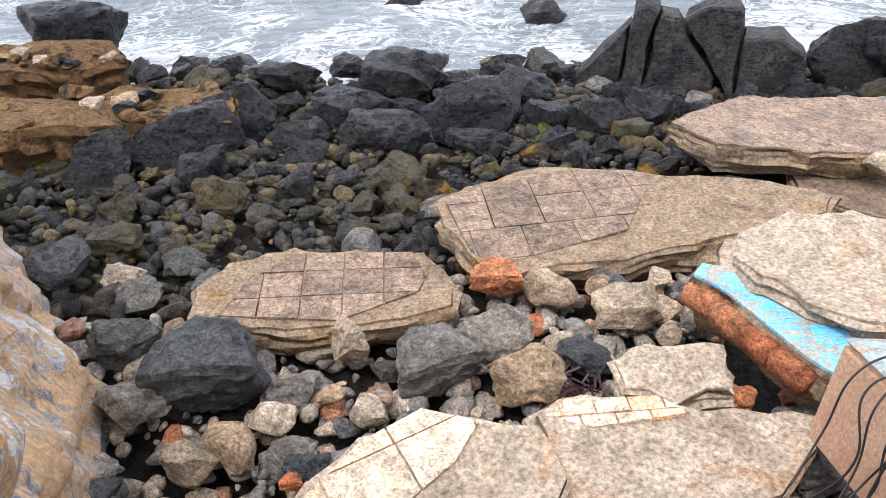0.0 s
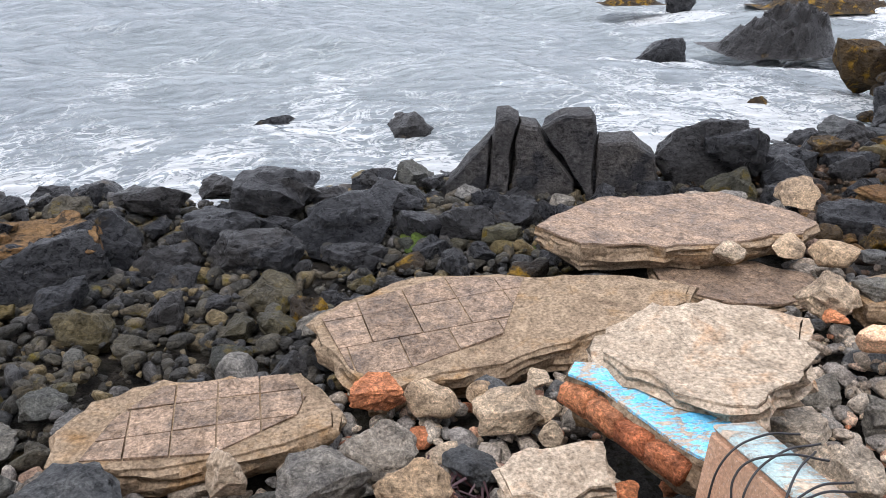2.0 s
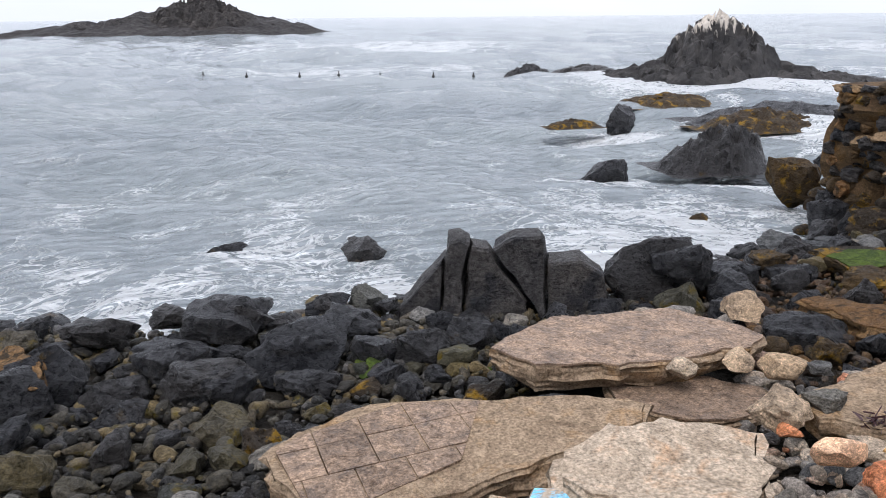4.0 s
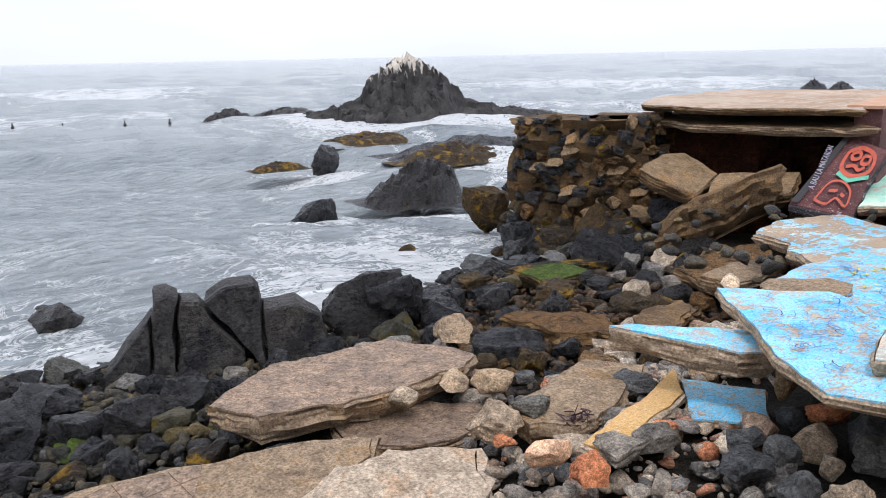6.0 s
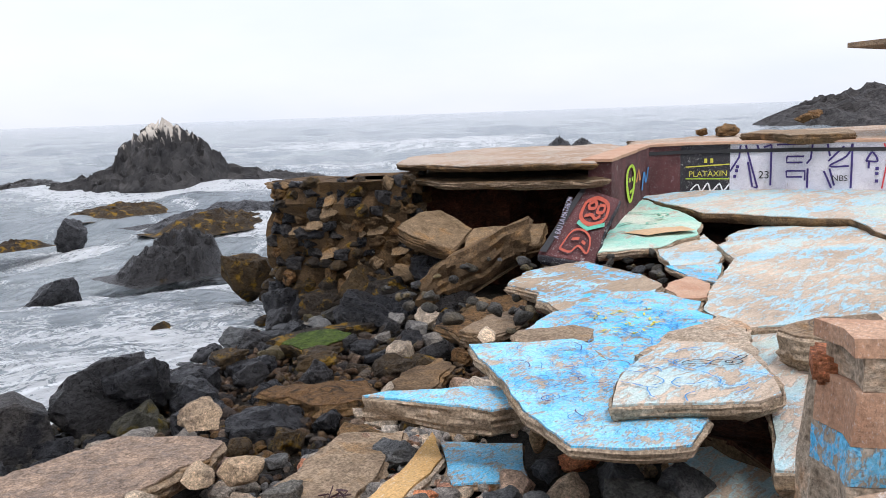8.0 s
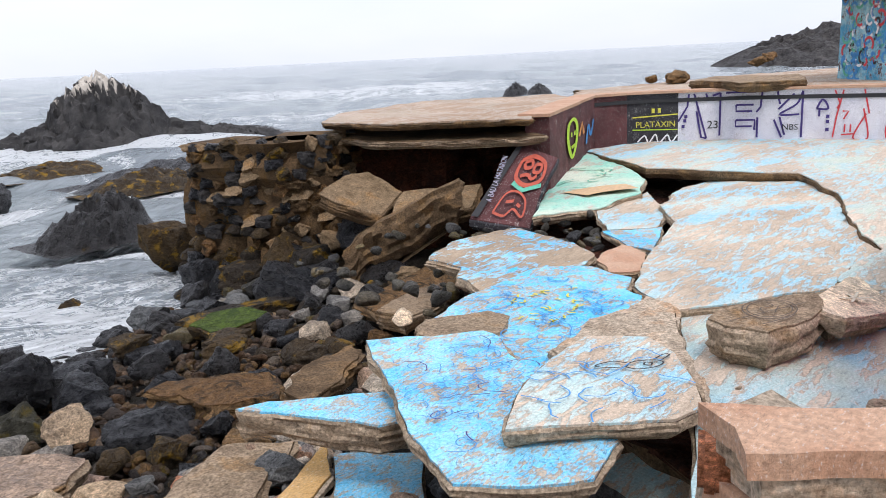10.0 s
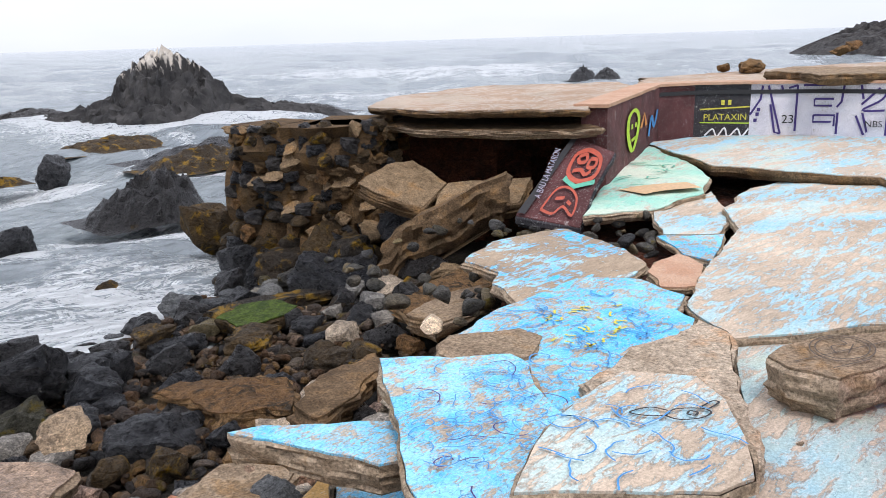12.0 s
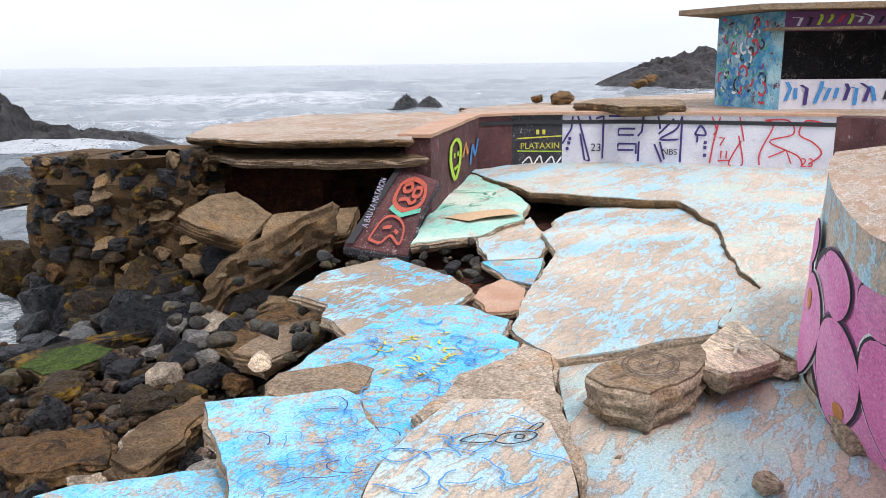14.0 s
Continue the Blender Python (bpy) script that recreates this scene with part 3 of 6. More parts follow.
GUANO = guano_material()
islet = thing("islet", (29.3, 48.6, SEA - 0.1), "black sea stack streaked white with guano standing in the sea", "rock")
islet.rotation_euler = (0, 0, radians(-31))
for name, dx, dy, rx, ry, h, power, peak, fine, seed in (("peak", 0.2, 0.0, 4.5, 4.2, 4.6, 0.5, (-0.1, 0), 0.1, 3), ("shelf", -4.6, -0.6, 6.0, 3.6, 1.6, 0.7, (0.35, 0), 0.3, 5), ("shelf", 5.6, 0.4, 6.4, 3.4, 1.35, 0.7, (-0.3, 0), 0.3, 6), ("outcrop", -1.0, -2.6, 4.6, 2.6, 1.9, 0.6, (0, 0), 0.25, 7)):
    ob = mound(name, (dx, dy, 0), rx, ry, h, seed, GUANO, "", power, 0.3, 64, peak, fine=fine)
    ob.parent = islet
    del ob["category"]
mound("headland", (-28, 262, SEA - 0.5), 60, 26, 9.5, 8, CLIFF, "distant low rocky headland with a craggy knoll", 1.3, 0.5, 70, (0.15, 0), "headland")
mound("headland_knoll", (-17, 258, SEA - 0.5), 19, 15, 11.5, 9, CLIFF, "craggy rock knoll on the distant headland", 0.7, 0.4, 60, (0.1, 0), "headland", 0.2)
mound("headland", (196, 38, SEA - 0.5), 55, 30, 7.5, 12, CLIFF, "distant dark rocky point behind the pool terrace", 0.7, 0.5, 90, (0.1, 0), "headland", 0.3)
for cx, cy, w, h, mat, label in [(21.5, 39.36, 3.4, 0.5, 1, 'L'), (23.12, 31.75, 4.6, 0.75, 0, 'L'), (25.3, 60.18, 3.6, 0.8, 0, 'L'), (20.6, 60.37, 2.2, 0.9, 0, 'L'), (37.33, 46.42, 5.0, 0.7, 0, 'L'), (20.81, 29.74, 3.0, 0.7, 1, 'L'), (13.17, 32.04, 1.3, 0.3, 1, 'L')]:
    mound("reef_rock", (cx, cy + 0.8, SEA - 0.08), w, w * 0.55, h * 1.15, int(cx * 7), WEED if mat else BASALT, "low dark reef rock awash in the sea", 0.7, 0.4, 36)
mound("sea_rock", (14.3, 23.5, SEA - 0.15), 2.0, 1.5, 1.4, 31, BASALT, "craggy black rock with a raised fin standing in the foam", 0.6, 0.35, 36, (0.3, -0.1), fine=0.1)
for x, y, z, w, h in [(9.38, 20.92, -3.3, 1.41, 0.72), (15.47, 33.07, -3.3, 1.71, 0.86), (9.48, 15.88, -3.3, 0.54, 0.28), (18.07, 22.83, -3.3, 0.75, 0.38), (-0.81, 15.09, -3.3, 0.95, 0.5), (1.61, 14.64, -3.3, 1.34, 0.71), (0.41, 15.47, -3.3, 0.97, 0.5), (2.55, 14.2, -3.3, 0.45, 0.24)]:
    rock(x, y, z - 0.45, w * 1.1, h + 0.5, BASALT if w > 0.6 else WEED, "sea_rock", "dark wet rock with white water round it", seed=3)
for x, y in [(78.71, 46.87), (80.9, 51.22)]:
    mound("reef_rock", (x, y, SEA - 0.1), 2.2, 1.4, 1.4, int(x), BASALT, "dark rock standing out of the surf", 0.8, 0.3, 30)
for x, y in [(-7.87, 71.42), (-4.52, 71.02), (-0.98, 68.57), (3.21, 67.23), (6.4, 67.55), (9.39, 64.61), (13.43, 63.31), (16.45, 62.35)]:
    bm = bmesh.new()
    bmesh.ops.create_uvsphere(bm, u_segments=12, v_segments=8, radius=0.13)
    buoy = thing("buoy", (x, y, SEA), "small dark float on a mooring line at sea", "buoy", "line of floats")
    part("float", bm, BUOYMAT, buoy)
    bm = bmesh.new()
    bmesh.ops.create_cone(bm, cap_ends=True, segments=8, radius1=0.05, radius2=0.05, depth=0.2, matrix=Matrix.Translation((0, 0, 0.22)))
    part("ring", bm, BUOYMAT, buoy)

# ---- boulders along the water ----
DARK = "dark wet basalt boulder among the shore rocks"
for x, y, z, w, h in [(-2.94, 8.37, -2.95, 1.35, 0.75), (-2.5, 8.99, -2.95, 0.93, 0.78), (-2.22, 10.79, -2.95, 1.03, 0.55), (-1.35, 11.35, -2.95, 0.69, 0.4), (-0.57, 10.74, -2.95, 1.2, 0.65), (-1.14, 9.49, -2.95, 0.98, 0.54), (0.39, 9.4, -2.95, 1.07, 0.59), (-1.76, 8.73, -2.95, 0.82, 0.47), (-3.62, 7.56, -2.95, 0.69, 0.8), (-1.61, 8.18, -2.95, 0.53, 0.42), (0.42, 8.58, -2.95, 0.8, 0.45), (1.08, 10.4, -2.95, 0.87, 0.47), (0.87, 11.45, -2.95, 0.52, 0.34), (-0.5, 9.78, -2.95, 0.6, 0.33), (0.18, 10.82, -2.95, 0.57, 0.31)]:
    rock(x, y, z, w, h, BASALT, "boulder", DARK, seed=5)
for x, y, z, w, h in [(-5.76, 12.47, -2.9, 1.63, 0.86), (5.75, 10.75, -3.05, 1.5, 1.15), (-3.6, 6.1, -2.9, 0.69, 0.41), (-4.51, 7.37, -2.9, 0.61, 0.48), (-4.33, 7.96, -2.9, 0.63, 0.35), (-3.94, 8.6, -2.9, 0.55, 0.3), (-3.74, 6.74, -2.9, 0.43, 0.34), (0.1, 10.17, -2.9, 0.54, 0.29), (-1.32, 7.99, -2.9, 0.45, 0.25), (-0.59, 8.59, -2.9, 0.83, 0.47), (-0.55, 7.74, -2.9, 0.74, 0.42), (-1.99, 7.91, -2.9, 0.39, 0.22), (4.3, 10.68, -2.9, 0.52, 0.28), (1.67, 11.2, -2.9, 0.43, 0.23)]:
    rock(x, y, z, w, h, ALGAE if 0.5 < w < 0.75 else BASALT, "boulder", DARK, seed=6)
for x, y, z, w, h in [(6.91, 10.68, -2.95, 1.21, 0.64), (7.13, 8.33, -2.95, 1.22, 0.66), (0.85, 11.44, -2.95, 0.6, 0.32), (3.92, 11.05, -2.95, 0.79, 0.42), (6.89, 11.38, -2.95, 0.59, 0.49), (-0.43, 10.78, -2.95, 1.05, 0.6), (-1.15, 9.73, -2.95, 1.04, 0.57), (0.34, 9.37, -2.95, 1.21, 0.67), (0.41, 8.49, -2.95, 0.8, 0.45), (-0.74, 8.76, -2.95, 1.02, 0.57), (2.84, 8.53, -2.95, 0.63, 0.35), (8.26, 10.88, -2.95, 0.9, 0.47), (8.34, 11.51, -2.95, 0.63, 0.33)]:
    rock(x, y, z, w, h, BASALT, "boulder", DARK, seed=7)

SPLITSTONE = rock_material("grey_basalt", [(0, (0.03, 0.03, 0.032)), (1, (0.045, 0.043, 0.042))], 0.5, (0.014, 0.014, 0.016), 0.52, 2.0, 0.9)
# the tall split boulder: five blocks of one rock, parted by clean cracks
split = thing("split_boulder", (3.1, 10.9, -3.2), "tall grey basalt boulder split by deep cracks", "rock")


def wedge(outline, depth, seed):
    bm = bmesh.new()
    rings = []
    for k, (d, s) in enumerate(((0.0, 0.93), (0.05, 1.0), (depth * 0.6, 1.0), (depth, 0.72))):
        c = Vector((sum(p[0] for p in outline) / len(outline), sum(p[1] for p in outline) / len(outline)))
        ring = []
        for i, (px, pz) in enumerate(outline):
            q = c + (Vector((px, pz)) - c) * s
            ring.append(bm.verts.new((q.x, d + 0.3 * q.y - 0.25 + 0.08 * n3((px, pz, d), 2, seed), q.y)))
        rings.append(ring)
    n = len(outline)
    for a, b in zip(rings, rings[1:]):
        for i in range(n):
            bm.faces.new((a[i], a[(i + 1) % n], b[(i + 1) % n], b[i]))
    bm.faces.new(rings[0])
    bm.faces.new(list(reversed(rings[-1])))
    bmesh.ops.triangulate(bm, faces=bm.faces)
    for _ in range(3):
        bmesh.ops.subdivide_edges(bm, edges=[e for e in bm.edges if e.calc_length() > 0.14], cuts=1)
        bmesh.ops.triangulate(bm, faces=bm.faces)
    for v in bm.verts:
        v.co += Vector((n3(v.co, 2.5, seed), n3(v.co, 2.5, seed + 4), n3(v.co, 2.5, seed + 8))) * 0.06
    return bm


SPLIT = [
    [(-1.0, 0.0), (-0.6, 0.75), (-0.3, 1.1), (0.2, 1.1), (0.8, 1.2), (1.3, 1.0), (1.5, 0.0)],
    [(-1.3, 0.0), (-1.27, 0.33), (-0.95, 0.79), (-0.57, 1.25), (-0.59, 0.67), (-0.62, 0.0)],
    [(-0.6, 0.0), (-0.56, 1.25), (-0.49, 1.57), (-0.33, 1.62), (-0.2, 1.53), (-0.25, 1.1), (-0.3, 0.0)],
    [(-0.25, 0.0), (-0.17, 1.46), (0.09, 1.41), (0.28, 1.04), (0.68, 0.55), (0.65, 0.0)],
    [(0.16, 1.44), (0.51, 1.61), (0.87, 1.66), (0.96, 1.49), (0.94, 0.0), (0.78, 0.5), (0.4, 1.06)],
    [(0.99, 0.0), (0.99, 1.2), (1.5, 1.24), (1.79, 1.02), (1.85, 0.6), (1.86, 0.0)],
]
for i, outline in enumerate(SPLIT):
    ob = part("split_block", wedge(outline, 0.95, 20 + i), SPLITSTONE, split)
    ob.location.y = 0.35 if i == 0 else 0.0
    ob.rotation_euler, ob.scale = (0, 0, -0.28), (1, 1, 0.86)

# ---- brown conglomerate beams at the water's left end ----
for (ax, ay, az), (bx, by, bz), wid in (((-4.9, 8.2, -2.15), (-2.7, 9.2, -2.35), 0.62), ((-6.2, 9.9, -2.1), (-4.6, 10.9, -2.35), 0.6)):
    d = Vector((bx - ax, by - ay, 0)).normalized()
    s = Vector((-d.y, d.x, 0)) * wid
    beam = slab("concrete_beam", [Vector((ax, ay, az)) - s, Vector((bx, by, bz)) - s, Vector((bx, by, bz)) + s * 0.7, Vector((ax, ay, az)) + s], 0.8, CONGLOM, CONGLOM, "brown pitted conglomerate beam lying among wet boulders", "beam", 0.1, 0.12, 4, 0.16, 0.16, 0.05)
    for i in range(26):
        rk = random.Random(i + int(ax * 10))
        q = Vector((ax, ay, az)).lerp(Vector((bx, by, bz)), rk.random()) + s * rk.uniform(-1.0, 0.75)
        w = rk.uniform(0.1, 0.32)
        ob = new("embedded_stone", rock_mesh("hull", rk.randrange(14), rk.choice([BASALT, CONGLOM, CONGLOM, TAN])))
        ob.parent = beam
        ob.matrix_basis = Matrix.LocRotScale(q - Vector(beam.location) + Vector((0, 0, -0.06)), Euler((0, 0, rk.uniform(0, 6))), (w, w * 0.8, w * 0.6))

# ---- tiled and bare slabs on the shingle ----
def clip(poly, region):
    """A convex polygon cut to a convex region, both counter-clockwise."""
    out = poly
    for a, b in zip(region, region[1:] + region[:1]):
        cur, out = out, []
        for p, q in zip(cur, cur[1:] + cur[:1]):
            sp = (b[0] - a[0]) * (p[1] - a[1]) - (b[1] - a[1]) * (p[0] - a[0])
            sq = (b[0] - a[0]) * (q[1] - a[1]) - (b[1] - a[1]) * (q[0] - a[0])
            if sp >= 0:
                out.append(p)
            if (sp >= 0) != (sq >= 0):
                k = sp / (sp - sq)
                out.append((p[0] + (q[0] - p[0]) * k, p[1] + (q[1] - p[1]) * k))
        if not out:
            return []
    return out


def inside(poly, x, y):
    hit = False
    for (x0, y0, *_), (x1, y1, *_) in zip(poly, poly[1:] + poly[:1]):
        if (y0 > y) != (y1 > y) and x < (x1 - x0) * (y - y0) / (y1 - y0) + x0:
            hit = not hit
    return hit


def tiled_slab(name, outline, tiled, angle, thick, label, mat=TILEMAT, body=CONCRETE, size=0.3, seed=1):
    root = slab(name, outline, thick, body, body, label, "slab", 0.12, 0.09, seed, 0.025, 0.08, 0.02)
    p0, p1, p2 = [Vector(p) for p in (outline[0], outline[len(outline) // 3], outline[2 * len(outline) // 3])]
    nrm = (p1 - p0).cross(p2 - p0).normalized()
    nrm = -nrm if nrm.z < 0 else nrm
    ux = Vector((math.cos(angle), math.sin(angle), 0))
    ux = (ux - nrm * ux.dot(nrm)).normalized()
    uy = nrm.cross(ux)
    c = Vector(root.location)
    o = c - ux * size * 10 - uy * size * 10

    region = [((Vector(p) - o).dot(ux), (Vector(p) - o).dot(uy)) for p in tiled]
    area = sum(p[0] * q[1] - p[1] * q[0] for p, q in zip(region, region[1:] + region[:1]))
    region = region if area > 0 else region[::-1]
    rnd = random.Random(seed)
    for j in range(24):
        for i in range(24):
            u, v = (i + (0.5 if j % 4 == 3 else 0)) * size - 1.0, j * size - 1.0
            g = 0.007
            cut = clip([(u + g, v + g), (u + size - g, v + g), (u + size - g, v + size - g), (u + g, v + size - g)], region)
            if len(cut) < 3:
                continue
            lift = 0.022 + rnd.uniform(-0.004, 0.004)
            mid = sum((o + ux * p[0] + uy * p[1] for p in cut), Vector()) / len(cut)
            bm = bmesh.new()
            top_ring = [bm.verts.new(o + ux * p[0] + uy * p[1] + nrm * lift - mid) for p in cut]
            low = [bm.verts.new(o + ux * p[0] + uy * p[1] - nrm * 0.02 - mid) for p in cut]
            bm.faces.new(top_ring)
            for k in range(len(cut)):
                bm.faces.new((top_ring[k], low[k], low[(k + 1) % len(cut)], top_ring[(k + 1) % len(cut)]))
            ob = part("tile", bm, mat, root, smooth=False)
            ob.location = mid - c
    return root


tiled_slab("tiled_slab", [(-1.82, 4.52, -2.17), (-1.85, 4.88, -2.15), (-1.68, 5.16, -2.14), (-1.19, 5.32, -2.13), (-0.15, 5.33, -2.13), (0.01, 4.9, -2.15), (0.03, 4.66, -2.16), (-0.58, 4.45, -2.17), (-1.33, 4.46, -2.17)], [(-1.81, 4.55, -2.17), (-1.47, 4.94, -2.15), (-1.36, 5.27, -2.13), (-0.26, 5.3, -2.13), (-0.14, 5.0, -2.14), (-0.2, 4.8, -2.16), (-0.74, 4.48, -2.17)], 0.06, 0.3, "broken concrete slab with worn brown square tiles on shingle", seed=3)
tiled_slab("tiled_slab", [(-0.09, 6.27, -2.22), (0.01, 6.41, -2.21), (0.33, 6.62, -2.19), (0.7, 6.74, -2.17), (1.24, 6.84, -2.15), (1.7, 6.76, -2.14), (2.33, 6.58, -2.13), (2.91, 6.45, -2.12), (3.27, 6.31, -2.12), (3.4, 6.18, -2.12), (3.23, 5.9, -2.14), (2.32, 5.63, -2.18), (1.78, 5.5, -2.21), (0.94, 5.3, -2.24), (0.5, 5.18, -2.26), (0.32, 5.2, -2.27), (0.19, 5.48, -2.25), (-0.01, 5.91, -2.24)],[(0.01, 6.27, -2.21), (0.22, 6.45, -2.2), (1.18, 6.77, -2.15), (2.33, 6.54, -2.13), (2.17, 6.01, -2.17), (1.51, 5.74, -2.2), (1.4, 5.5, -2.22), (0.37, 5.34, -2.26), (0.21, 5.48, -2.25)], 0.14, 0.32, "large tilted concrete slab with patches of brown tiles", size=0.44, seed=5)
slab("flat_slab", [(2.21, 7.39, -1.93), (3.16, 8.12, -1.97), (4.68, 8.19, -2.03), (5.23, 7.58, -2.05), (5.29, 7.22, -2.05), (4.5, 6.93, -2.02), (3.38, 6.77, -1.98), (2.55, 6.86, -1.94)], 0.28, TILEMAT, CONCRETE, "long flat slab of worn screed and broken concrete on rocks", "slab", 0.12, 0.12, 7, 0.03, 0.09)
slab("flat_slab", [(3.39, 7.09, -2.3), (4.47, 6.92, -2.3), (4.9, 6.59, -2.3), (4.47, 6.1, -2.3), (3.82, 6.11, -2.3), (3.36, 6.56, -2.3)], 0.2, TILEMAT, CONCRETE, "low brown screed slab half buried in stones", "slab", 0.12, 0.1, 8, 0.02, 0.07)
slab("flat_slab", [(4.7, 5.84, -2.05), (6.17, 6.35, -2.05), (6.64, 5.87, -2.05), (5.76, 5.34, -2.05), (5.04, 5.16, -2.05), (4.66, 5.45, -2.05)], 0.22, CONCRETE, CONCRETE, "grey rough concrete slab on the shingle", "slab", 0.12, 0.08, 9, 0.03, 0.07)
slab("broken_slab", [(1.98, 4.68, -1.64), (2.21, 4.85, -1.64), (2.64, 4.95, -1.64), (3.2, 4.98, -1.66), (3.6, 4.8, -1.7), (3.2, 4.1, -1.68), (2.62, 3.72, -1.66), (2.38, 3.8, -1.65), (2.18, 3.98, -1.65), (2.06, 4.24, -1.64), (1.97, 4.47, -1.64)], 0.34, PALE, PALE, "pale layered chunk of concrete with rusty streaks", "slab", 0.1, 0.14, 11, 0.05, 0.12)
tiled_slab("tiled_slab", [(-0.72, 2.67, -1.87), (-0.44, 3.0, -1.81), (-0.13, 3.2, -1.77), (0.3, 3.07, -1.78), (0.5, 3.05, -1.78), (0.59, 2.75, -1.83), (0.5, 2.42, -1.88), (-0.59, 2.31, -1.92)], [(-0.69, 2.67, -1.87), (-0.44, 2.98, -1.81), (-0.13, 3.18, -1.77), (0.27, 3.06, -1.78), (0.12, 2.92, -1.81), (-0.05, 2.67, -1.85), (-0.23, 2.33, -1.91), (-0.59, 2.33, -1.92)], 0.5, 0.4, "tilted pale tiled slab with a broken white edge", PALETILE, PALE, 0.42, 13)
tiled_slab("tiled_slab", [(0.54, 3.28, -1.95), (0.68, 3.43, -1.95), (1.17, 3.46, -1.95), (1.64, 3.38, -1.95), (2.11, 3.29, -1.95), (1.95, 3.04, -1.95), (1.42, 2.67, -1.95), (0.59, 2.68, -1.95)], [(0.57, 3.3, -1.95), (0.68, 3.43, -1.95), (1.21, 3.46, -1.95), (1.37, 3.32, -1.95), (0.81, 3.21, -1.95)], 0.1, 0.35, "pale lumpy concrete mass with some flat tiles left", PALETILE, PALE, 0.2, 14)
slab("broken_slab", [(1.04, 3.84, -2.0), (1.21, 3.94, -2.0), (1.75, 3.95, -2.0), (1.68, 3.58, -2.0), (1.35, 3.47, -2.0), (1.04, 3.59, -2.0)], 0.25, PALE, PALE, "layered sandy concrete lump", "slab", 0.09, 0.08, 15, 0.06, 0.1)
slab("broken_slab", [(4.77, 4.8, -2.0), (5.8, 5.14, -2.0), (6.7, 5.51, -2.0), (6.31, 5.02, -2.0), (5.46, 4.76, -2.0), (4.8, 4.55, -2.0)], 0.22, OCHRE, PALE, "ochre-rendered broken strip of concrete", "slab", 0.1, 0.06, 16, 0.02, 0.06)

# brick-and-render beam with a blue painted side
beam_pts = [(1.64, 4.44, -1.76), (1.81, 4.22, -1.76), (1.97, 3.84, -1.76), (2.13, 3.49, -1.76), (2.25, 3.34, -1.76), (2.54, 3.57, -1.76), (2.4, 3.94, -1.76), (2.2, 4.16, -1.76), (2.06, 4.38, -1.76), (1.92, 4.53, -1.76), (1.74, 4.57, -1.76)]
blue_beam = slab("painted_beam", beam_pts, 0.4, BRIGHT, CONCRETE, "toppled wall fragment of bricks and concrete with blue paint", "beam", 0.1, 0.05, 17, 0.02, 0.06)
b0, b1 = Vector(beam_pts[0]) + Vector((0.0, 0.0, -0.03)), Vector(beam_pts[3]) + Vector((-0.04, 0.0, -0.03))
for i in range(4):
    bm = bmesh.new()
    block(bm, Matrix.Identity(4), (0.27, 0.14, 0.15), 0.015)
    for v in bm.verts:
        v.co += Vector((n3(v.co, 9, i), n3(v.co, 9, i + 3), n3(v.co, 9, i + 6))) * 0.025
    ob = part("brick", bm, BRICKRED, blue_beam)
    q = b0.lerp(b1, 0.12 + 0.25 * i) - Vector(blue_beam.location)
    ob.matrix_basis = Matrix.Translation(q + Vector((0, 0, -0.09))) @ Matrix.Rotation(math.atan2(b1.y - b0.y, b1.x - b0.x), 4, "Z")

# terracotta block with blue-grey capping, hung with black cable
cap_block = thing("wall_fragment", (2.18, 2.72, -1.95), "terracotta-rendered wall fragment with a grey-blue capped edge", "wall fragment")
bm = bmesh.new()
block(bm, pose(0, 0, 0.3), (0.3, 1.0, 0.62), 0.03)
part("rendered_body", bm, TERRACOTTA, cap_block, smooth=False)
bm = bmesh.new()
block(bm, pose(0.0, 0, 0.625), (0.28, 0.98, 0.03), 0.012)
part("capping", bm, FADED, cap_block)
cap_block.rotation_euler = Euler((radians(-4), radians(8), radians(8)))


def cable(points, radius, mat, name, label, category):
    cu = bpy.data.curves.new(name, "CURVE")
    cu.dimensions, cu.bevel_depth, cu.bevel_resolution = "3D", radius, 2
    sp = cu.splines.new("BEZIER")
    sp.bezier_points.add(len(points) - 1)
    for bp, p in zip(sp.bezier_points, points):
        bp.co, bp.handle_left_type, bp.handle_right_type = p, "AUTO", "AUTO"
    cu.materials.append(mat)
    tmp = new("tmp", cu)
    me = bpy.data.meshes.new_from_object(tmp.evaluated_get(bpy.context.evaluated_depsgraph_get()))
    bpy.data.objects.remove(tmp)
    return tagged(new(name, me), label, category)


rnd = random.Random(8)
for i in range(7):
    y, k = 2.5 + rnd.random() * 0.55, rnd.uniform(-0.3, 0.3)
    cable([(2.42 + 0.08 * rnd.random(), y + k, -1.3), (2.2, y + k * 0.3, -1.255 + 0.02 * rnd.random()), (2.0, y - k * 0.4, -1.33), (1.95 - 0.08 * rnd.random(), y - 0.2 * rnd.random(), -1.65), (1.8 - 0.5 * rnd.random(), y - 0.2 - k, -1.95 + 0.08 * rnd.random())], 0.006, CABLEMAT, "cable", "tangled black cable draped over the wall fragment", "cable")

